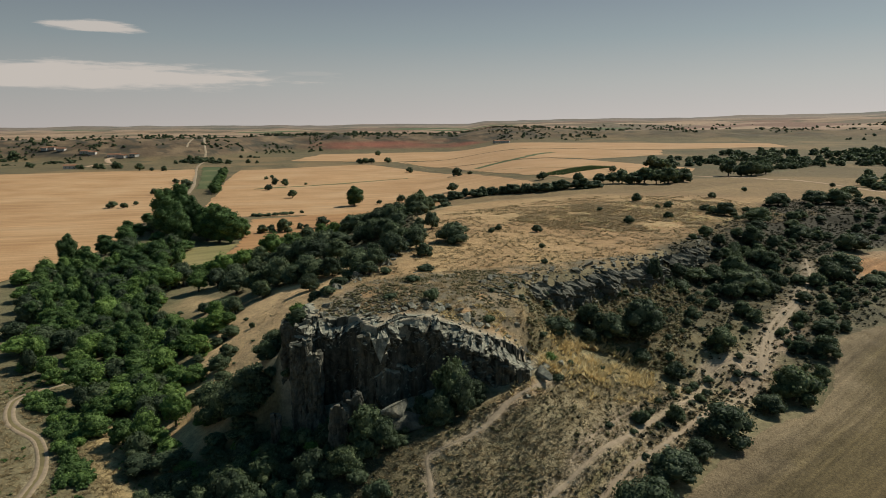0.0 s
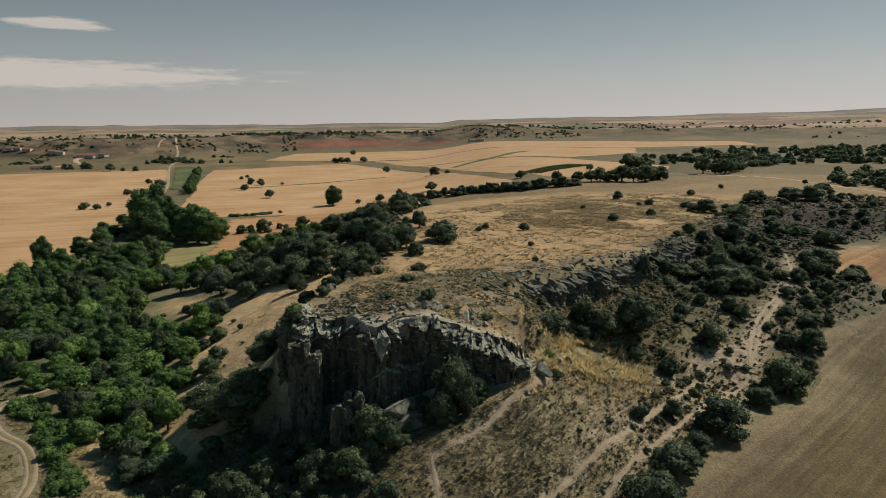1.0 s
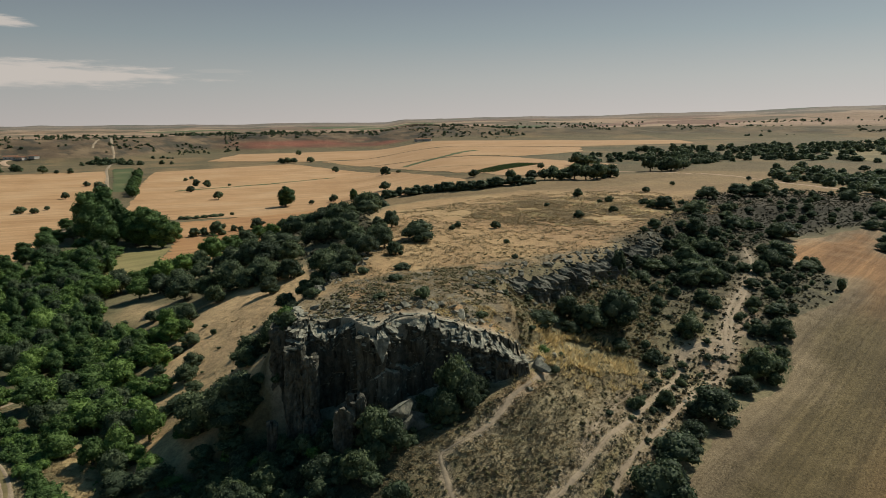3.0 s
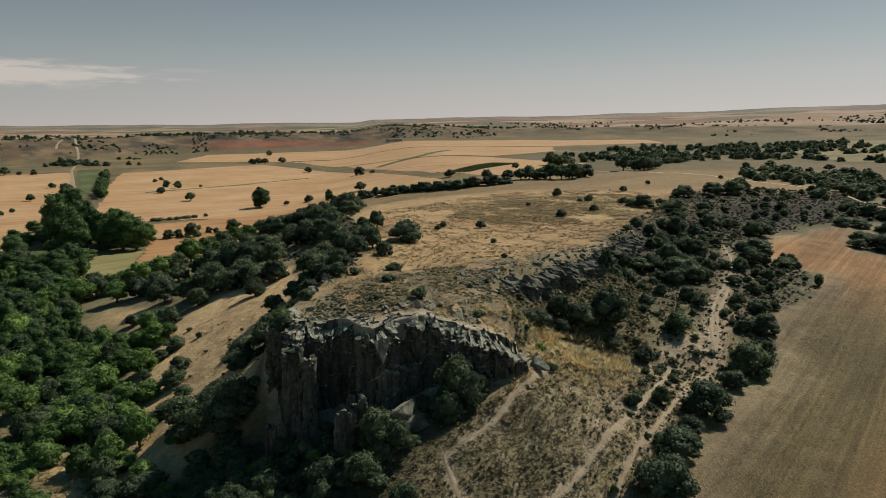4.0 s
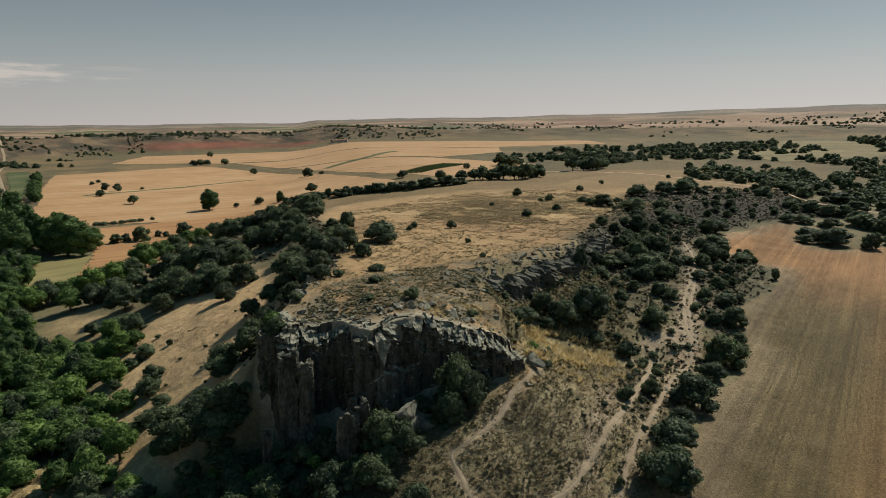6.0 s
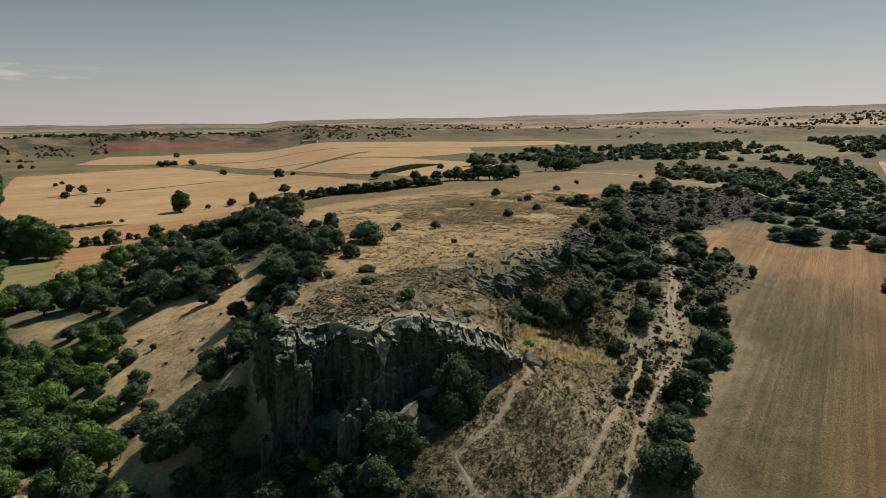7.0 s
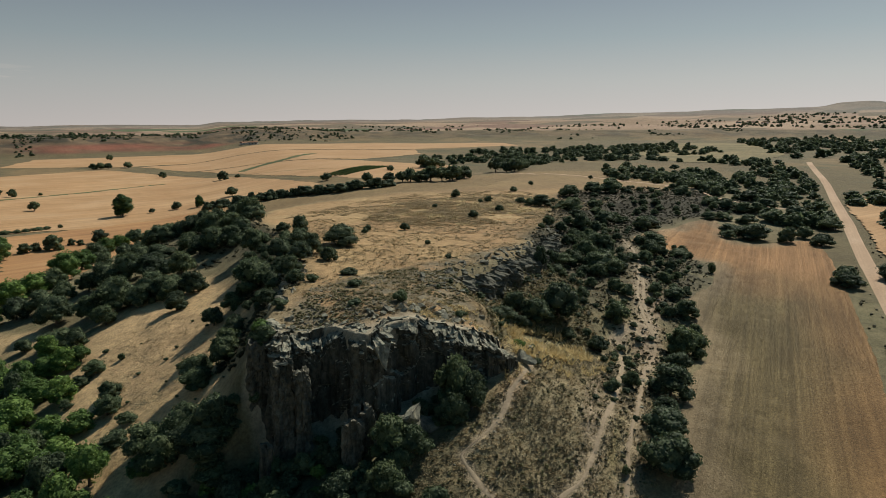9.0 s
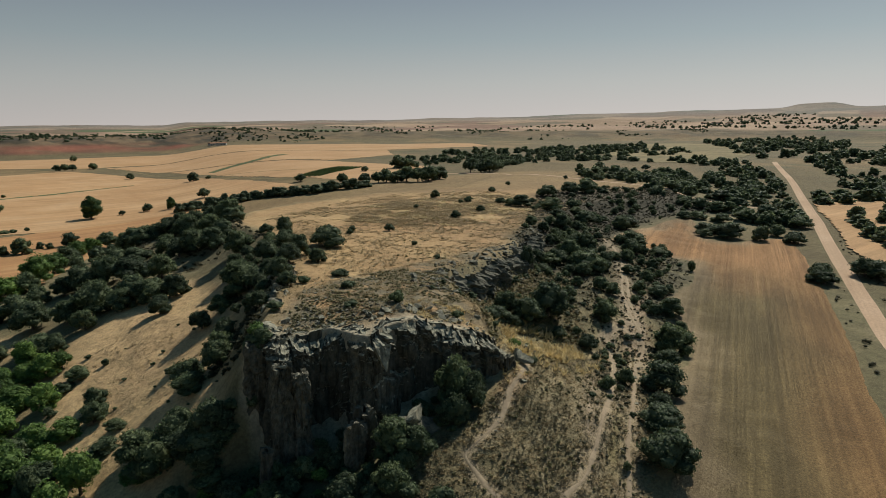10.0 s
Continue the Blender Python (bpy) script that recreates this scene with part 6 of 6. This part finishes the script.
def sown(loop, count, seed, lo, hi, tall, keep=None):
    rs = np.random.RandomState(seed)
    xs, ys = [p[0] for p in loop], [p[1] for p in loop]
    x, y = rs.uniform(min(xs), max(xs), count * 3), rs.uniform(min(ys), max(ys), count * 3)
    m = inside(x, y, loop) + 3.0 * vnoise(x, y, 6, seed + 90, 3) < 0
    if keep is not None:
        m &= keep(x, y)
    x, y = x[m][:count], y[m][:count]
    w = rs.uniform(lo, hi, len(x))
    return [(a, b, c, c * tall * k) for a, b, c, k in zip(x, y, w, rs.uniform(0.7, 1.3, len(x)))]


def off_paths(x, y):
    m = np.ones(len(x), bool)
    for l, w in ((PATH_LOW, 0.45), (PATH_MID, 0.5), (PATH_EDGE, 0.35), (PATH_HIGH, 0.7), (PATH_LOOP, 0.3), (TRACK_HILL, 2.0)):
        m &= ribbon_d(x, y, l) > w
    m &= inside(x, y, TILLED) > 0.5
    return m


def patchy(scale, seed, level):
    return lambda x, y: (vnoise(x, y, scale, seed, 3) > level) & off_paths(x, y)


SLOPE = [(-16, 60), (-14, 80), (-4, 84), (14, 91), (22, 104), (40, 122), (60, 140), (100, 190), (118, 182), (92, 140), (60, 106), (38, 86), (14, 62)]
TOP = [(-22, 103), (-16, 124), (-9, 152), (-5, 200), (4, 243), (40, 275), (110, 290), (140, 240), (96, 202), (60, 168), (34, 140), (14, 118), (10, 99), (-4, 101), (-12, 99)]
GOLD_TOP = [(20, 205), (50, 258), (110, 272), (124, 236), (90, 202), (60, 190), (36, 188)]
GOLD_SIDE = [(14, 94), (19, 112), (28, 117), (37, 110), (33, 101), (24, 96)]
SADDLE = [(-20, 104), (-14, 122), (4, 132), (22, 135), (14, 120), (10, 100), (-3, 101), (-12, 100)]
many("heath_plants", heath, sown(SLOPE, 2800, 1, 0.3, 0.9, 0.75, patchy(5, 5, -0.05)) + sown(SADDLE, 1700, 2, 0.25, 0.9, 0.55, patchy(4, 6, -0.15)) + sown(TOP, 1000, 3, 0.35, 1.0, 0.6, patchy(9, 7, 0.15))
     + sown([(-16, 60), (-14, 80), (-4, 84), (14, 91), (40, 108), (38, 86), (14, 62)], 1600, 4, 0.15, 0.4, 0.6, off_paths) + sown(MID_SLOPE, 1500, 17, 0.4, 1.3, 0.75, off_paths), SCRUB, "low grey-brown heath cushions on the dry slope", "heath")
HEATH_SLOPE = [(-16, 60), (-14, 80), (-4, 84), (14, 91), (24, 100), (40, 108), (38, 86), (14, 62)]
many("heath_tussocks", tufts, sown(HEATH_SLOPE, 3200, 71, 0.22, 0.5, 0.9, patchy(2.5, 72, -0.25)), TUSSOCK, "dense grey-brown heath tussocks below the crag", "heath")
RIDGE_BRUSH = [(-40, 196), (-26, 200), (-10, 176), (-8, 230), (-14, 272), (-40, 290), (-56, 290), (-40, 240), (-30, 214)]
VALLEY_FLOOR = [(-112, 92), (-62, 78), (-45, 88), (-50, 100), (-60, 114), (-76, 128), (-92, 144), (-112, 150)]
many("dry_grass", tufts, sown(GOLD_TOP, 5000, 8, 0.6, 1.3, 0.5, patchy(9, 11, -0.1)) + sown(VALLEY_FLOOR, 3000, 46, 0.3, 0.8, 0.6, lambda x, y: ribbon_d(x, y, TRACK_VALLEY) > 1.2) + sown(TOP, 9000, 5, 0.4, 1.0, 0.5, patchy(8, 8, -0.2)) + sown(SLOPE, 7000, 6, 0.25, 0.6, 0.5, patchy(4, 9, -0.1)) + sown(MID_SLOPE, 2500, 23, 0.3, 0.8, 0.6) + sown([(-16, 60), (-14, 80), (-4, 84), (14, 91), (40, 108), (38, 86), (14, 62)], 5000, 24, 0.15, 0.4, 0.5, off_paths) + sown([(-29, 112), (-25, 128), (-16, 186), (-33, 178), (-54, 158), (-46, 112)], 1500, 12, 0.25, 0.5, 0.4), TUFT, "bleached dry grass tufts", "grass")
many("golden_grass", tufts, sown(GOLD_SIDE, 430, 7, 0.6, 1.4, 1.2, patchy(1.8, 10, 0.0)) + sown([(8, 88), (14, 100), (26, 118), (42, 112), (36, 98), (24, 92)], 650, 27, 0.3, 1.0, 1.1, patchy(3, 12, 0.02)) + sown(GOLD_TOP, 900, 8, 0.6, 1.4, 0.55, patchy(7, 11, 0.25)) + sown([(-3, 101), (3, 107), (12, 106), (11, 99), (3, 98)], 260, 9, 0.3, 0.7, 0.7, patchy(2.0, 13, 0.0)), GOLD, "tall golden dry grass in patches", "grass")
many("small_shrubs", heath, sown(SLOPE, 1100, 26, 0.2, 0.8, 0.7, off_paths) + sown(DARK_FLANK, 900, 25, 0.4, 1.4, 0.7, off_paths) + sown(RIGHT_WOOD, 420, 11, 0.4, 1.4, 0.75, off_paths) + sown(RIGHT_EDGE, 420, 12, 0.4, 1.5, 0.75, off_paths) + sown(WOOD_SCRUB, 4600, 13, 0.5, 1.4, 0.6, off_paths) + sown(RIDGE_BRUSH, 420, 14, 0.6, 2.0, 0.7) + sown(BETWEEN, 420, 19, 0.4, 1.3, 0.7, off_paths) + sown(LEFT_NEAR, 260, 20, 0.6, 2.0, 0.7) + sown(CRAG_SIDE, 160, 22, 0.6, 1.8, 0.7)
     + sown([(84, 60), (111, 88), (145, 116), (180, 146), (216, 176), (212, 184), (176, 155), (140, 128), (104, 98), (78, 70)], 500, 15, 0.5, 1.6, 0.7, lambda x, y: ribbon_d(x, y, ROAD) > 3.2), BRUSH, "low dark evergreen scrub", "scrub")

stone = []
for k in range(3):
    rs = np.random.RandomState(360 + k)
    bm = bmesh.new()
    bmesh.ops.create_icosphere(bm, subdivisions=1, radius=0.5)
    pv = np.array([v.co for v in bm.verts]) * (1 + 0.3 * rs.uniform(-1, 1, (len(bm.verts), 1)))
    pf = np.array([[v.index for v in f.verts] for f in bm.faces])
    bm.free()
    stone.append((np.zeros((0, 3)), np.zeros((0, 4), int), pv + np.array([0, 0, 0.15]), pf))
FLANK_BAND = [(4, 112), (8, 124), (20, 136), (34, 143), (52, 160), (74, 184), (82, 180), (60, 156), (44, 138), (30, 126), (16, 112)]
many("loose_stones", stone, sown(SADDLE, 420, 31, 0.15, 0.5, 0.5, patchy(3, 33, 0.05)) + sown(SADDLE, 60, 36, 0.4, 0.9, 0.35) + sown(FLANK_BAND, 900, 32, 0.2, 0.7, 0.6) + sown(FLANK_BAND, 160, 37, 0.7, 1.5, 0.5) + sown(SLOPE, 500, 34, 0.12, 0.4, 0.6)
     + sown([(-24, 101), (-20, 108), (-8, 105), (4, 102), (13, 98), (12, 93), (4, 95.5), (-5, 99), (-8, 94.5), (-13, 94.5), (-17, 101)], 170, 35, 0.2, 0.7, 0.5), ROCK, "loose grey stones strewn over the hill", "stones")
WOODS = (
    ([(170, 547), (245, 600), (300, 480), (250, 385), (300, 330), (350, 430), (480, 440), (470, 500), (440, 560), (330, 640), (240, 690)], 240, 6, 11),
    ([(205, 330), (222, 260), (245, 225), (300, 262), (345, 300), (400, 352), (330, 380), (250, 372), (220, 350)], 160, 5, 9),
    ([(190, 190), (212, 185), (250, 222), (235, 232), (215, 235), (200, 218)], 34, 6, 9),
    ([(430, 560), (620, 640), (760, 900), (620, 840), (440, 810), (300, 780), (330, 660)], 170, 7, 13),
    ([(560, 480), (800, 560), (1100, 760), (1300, 1000), (1000, 1000), (760, 720), (600, 560)], 220, 8, 14),
    ([(280, 232), (340, 262), (420, 300), (460, 290), (420, 240), (340, 210)], 34, 7, 11),
    ([(520, 420), (640, 480), (820, 520), (980, 620), (900, 460), (600, 340)], 150, 8, 14),
    ([(252, 196), (330, 246), (420, 318), (520, 408), (560, 430), (470, 320), (380, 236), (300, 186)], 60, 6, 11),
    ([(300, 272), (350, 314), (420, 384), (470, 436), (430, 430), (340, 350), (275, 275)], 50, 6, 10),
    ([(196, 146), (230, 176), (262, 206), (280, 200), (240, 160), (205, 136)], 16, 5, 9),
    ([(-900, 1500), (-330, 1830), (200, 1960), (760, 1900), (760, 1700), (200, 1760), (-330, 1640), (-860, 1320)], 260, 6, 13),
    ([(-1400, 1900), (-400, 2300), (800, 2500), (1900, 1900), (1700, 1500), (700, 1800), (-400, 1800), (-1300, 1300)], 700, 4, 11),
    ([(-420, 1010), (-200, 1030), (-180, 1090), (-430, 1120)], 30, 6, 14),
    ([(-700, 1000), (-460, 900), (-450, 930), (-680, 1060)], 40, 6, 13),
    ([(-1000, 1040), (-560, 1200), (-300, 1180), (-290, 1200), (-560, 1230), (-1000, 1075)], 110, 4, 9),
    ([(-1200, 1500), (-700, 1750), (-200, 1950), (-200, 1990), (-700, 1800), (-1200, 1550)], 140, 5, 11),
    ([(-760, 950), (-480, 880), (-470, 890), (-760, 970)], 30, 3, 7),
    ([(-980, 1600), (-560, 1640), (-140, 1760), (-140, 1810), (-560, 1710), (-980, 1660)], 150, 7, 16),
    ([(-150, 1030), (20, 880), (30, 900), (-140, 1060)], 30, 5, 12),
    ([(1400, 2000), (2600, 2100), (2900, 1700), (2200, 1100), (1500, 1100)], 420, 5, 14),
)
spots = sown([(-760, 960), (-560, 1080), (-270, 1420), (70, 1470), (430, 1460), (900, 1230), (1240, 1010), (1480, 1200), (1100, 1620), (530, 1840), (0, 1850), (-390, 1740), (-880, 1430)], 4200, 90, 2.0, 7.5, 0.55, lambda x, y: (vnoise(x, y * 0.5, 70, 93, 4) > 0.02 + 0.3 * smooth(0.0, 0.2, bearing(x, y))) & ~((np.abs(bearing(x, y) + 0.05) < 0.13) & (np.hypot(x, y) < 1570)))
for k, (loop, n, lo, hi) in enumerate(WOODS):
    keep = (lambda x, y: (ribbon_d(x, y, ROAD) > 7) & (ribbon_d(x, y, TRACK_HILL) > 5) & sees_track(x, y) & (inside(x, y, OPEN_MEADOW) > 0)) if k < 10 else None
    if k >= 10:
        keep = (lambda s: lambda x, y: vnoise(x, y, 140, s, 3) > 0.05)(40 + k)
    spots += sown(loop, n, 60 + k, lo, hi, 0.58, keep)
mid_oak = [crown_arrays(310 + k, [(a / 7, b / 7, c / 5.6, d / 7, e / 5.6) for a, b, c, d, e in oak_lobes(310 + k, 7, 5.6, 8, -0.5)], 700, 0.05, 0.9) for k in range(3)]
for x, y in face_line([(9, 113), (13, 119), (20, 126), (28, 130), (36, 134), (44, 141), (54, 151), (66, 166)], 3.0):
    w = trng.uniform(0.8, 2.0)
    outer_oaks.append((x + trng.gauss(0.8, 1.6), y + trng.gauss(-1.0, 1.6), w, w * trng.uniform(0.6, 0.85)))
many("bramble_thicket", heath, sown(BRAMBLE, 2200, 44, 0.7, 1.9, 0.8, lambda x, y: ribbon_d(x, y, TRACK_VALLEY) > 1.8) + sown(VALLEY_FLOOR, 700, 47, 0.4, 1.4, 0.6, lambda x, y: (ribbon_d(x, y, TRACK_VALLEY) > 2) & (vnoise(x, y, 9, 48, 2) > 0.1) & (inside(x, y, TAN_STRIP) > 0)) + sown([(-90, 134), (-70, 128), (-60, 118), (-50, 100), (-42, 90), (-54, 96), (-62, 112), (-76, 126)], 160, 45, 0.3, 0.9, 0.7), GREEN, "green bramble and fern thicket beside the valley track", "bramble")
many("oak_thicket", mid_oak, outer_oaks, OAK, "close-grown dark oaks on the hill's far flanks", "woodland")
many("far_woodland", far_oak, spots, OAK, "scattered dark oak woodland on the plain", "woodland")
many("vineyard", far_oak, [(76 + 58 * u + 3.2 * k, 522 + 74 * u - 2.6 * k, 2.2, 1.3) for k in range(6) for u in [i / 26 for i in range(27)]], GREEN, "rows of green vines in a stubble field", "vineyard")


# ---- far buildings ----
def box_mesh(name, w, d, h, mat, z=0.0):
    v = [(sx * w / 2, sy * d / 2, zz) for zz in (z, z + h) for sx, sy in ((-1, -1), (1, -1), (1, 1), (-1, 1))]
    f = [(0, 1, 5, 4), (1, 2, 6, 5), (2, 3, 7, 6), (3, 0, 4, 7), (4, 5, 6, 7)]
    me = bpy.data.meshes.new(name)
    me.from_pydata(v, [], f)
    me.materials.append(mat)
    return me


def roof_mesh(name, w, d, h, z, over=0.5):
    w, d = w / 2 + over, d / 2 + over
    v = [(-w, -d, z), (w, -d, z), (w, d, z), (-w, d, z), (-w, 0, z + h), (w, 0, z + h), (-w, -d, z - 0.25), (w, -d, z - 0.25), (w, d, z - 0.25), (-w, d, z - 0.25)]
    f = [(0, 1, 5, 4), (2, 3, 4, 5), (1, 2, 5), (3, 0, 4), (0, 6, 7, 1), (1, 7, 8, 2), (2, 8, 9, 3), (3, 9, 6, 0), (9, 8, 7, 6)]
    me = bpy.data.meshes.new(name)
    me.from_pydata(v, [], f)
    me.materials.append(ROOF)
    return me


hrng = random.Random(3)
HOUSES = [(-713, 1213, 18, 9, 5), (-687, 1196, 14, 9, 5), (-624, 1159, 16, 9, 5), (-608, 1152, 12, 9, 5), (-565, 1140, 20, 9, 5), (-548, 1136, 14, 9, 5), (-529, 1137, 14, 9, 5), (-524, 929, 16, 9, 5), (-724, 1211, 12, 9, 5), (133, 1432, 20, 9, 5), (117, 1456, 14, 9, 5), (1848, 1737, 40, 9, 5), (1794, 1745, 24, 9, 5), (1817, 1656, 26, 9, 5)]
for x, y, w, d, h in HOUSES:
    e = tagged(new("farmhouse"), "low pale farm building with a clay tile roof", "house", "far farm buildings")
    e.matrix_basis = pose(x, y, ground_z(x, y) - 0.5, 0, 0, hrng.uniform(-30, 30))
    part("wall", box_mesh("wall", w, d, h, PLASTER), e)
    part("roof", roof_mesh("roof", w, d, h * 0.35, h), e)
    for s in (-0.3, 0.0, 0.3):
        win = part("window", box_mesh("window", 1.4, 0.3, 1.6, BARK, 1.4), e)
        win.location = (s * w, -d / 2 - 0.02, 0)
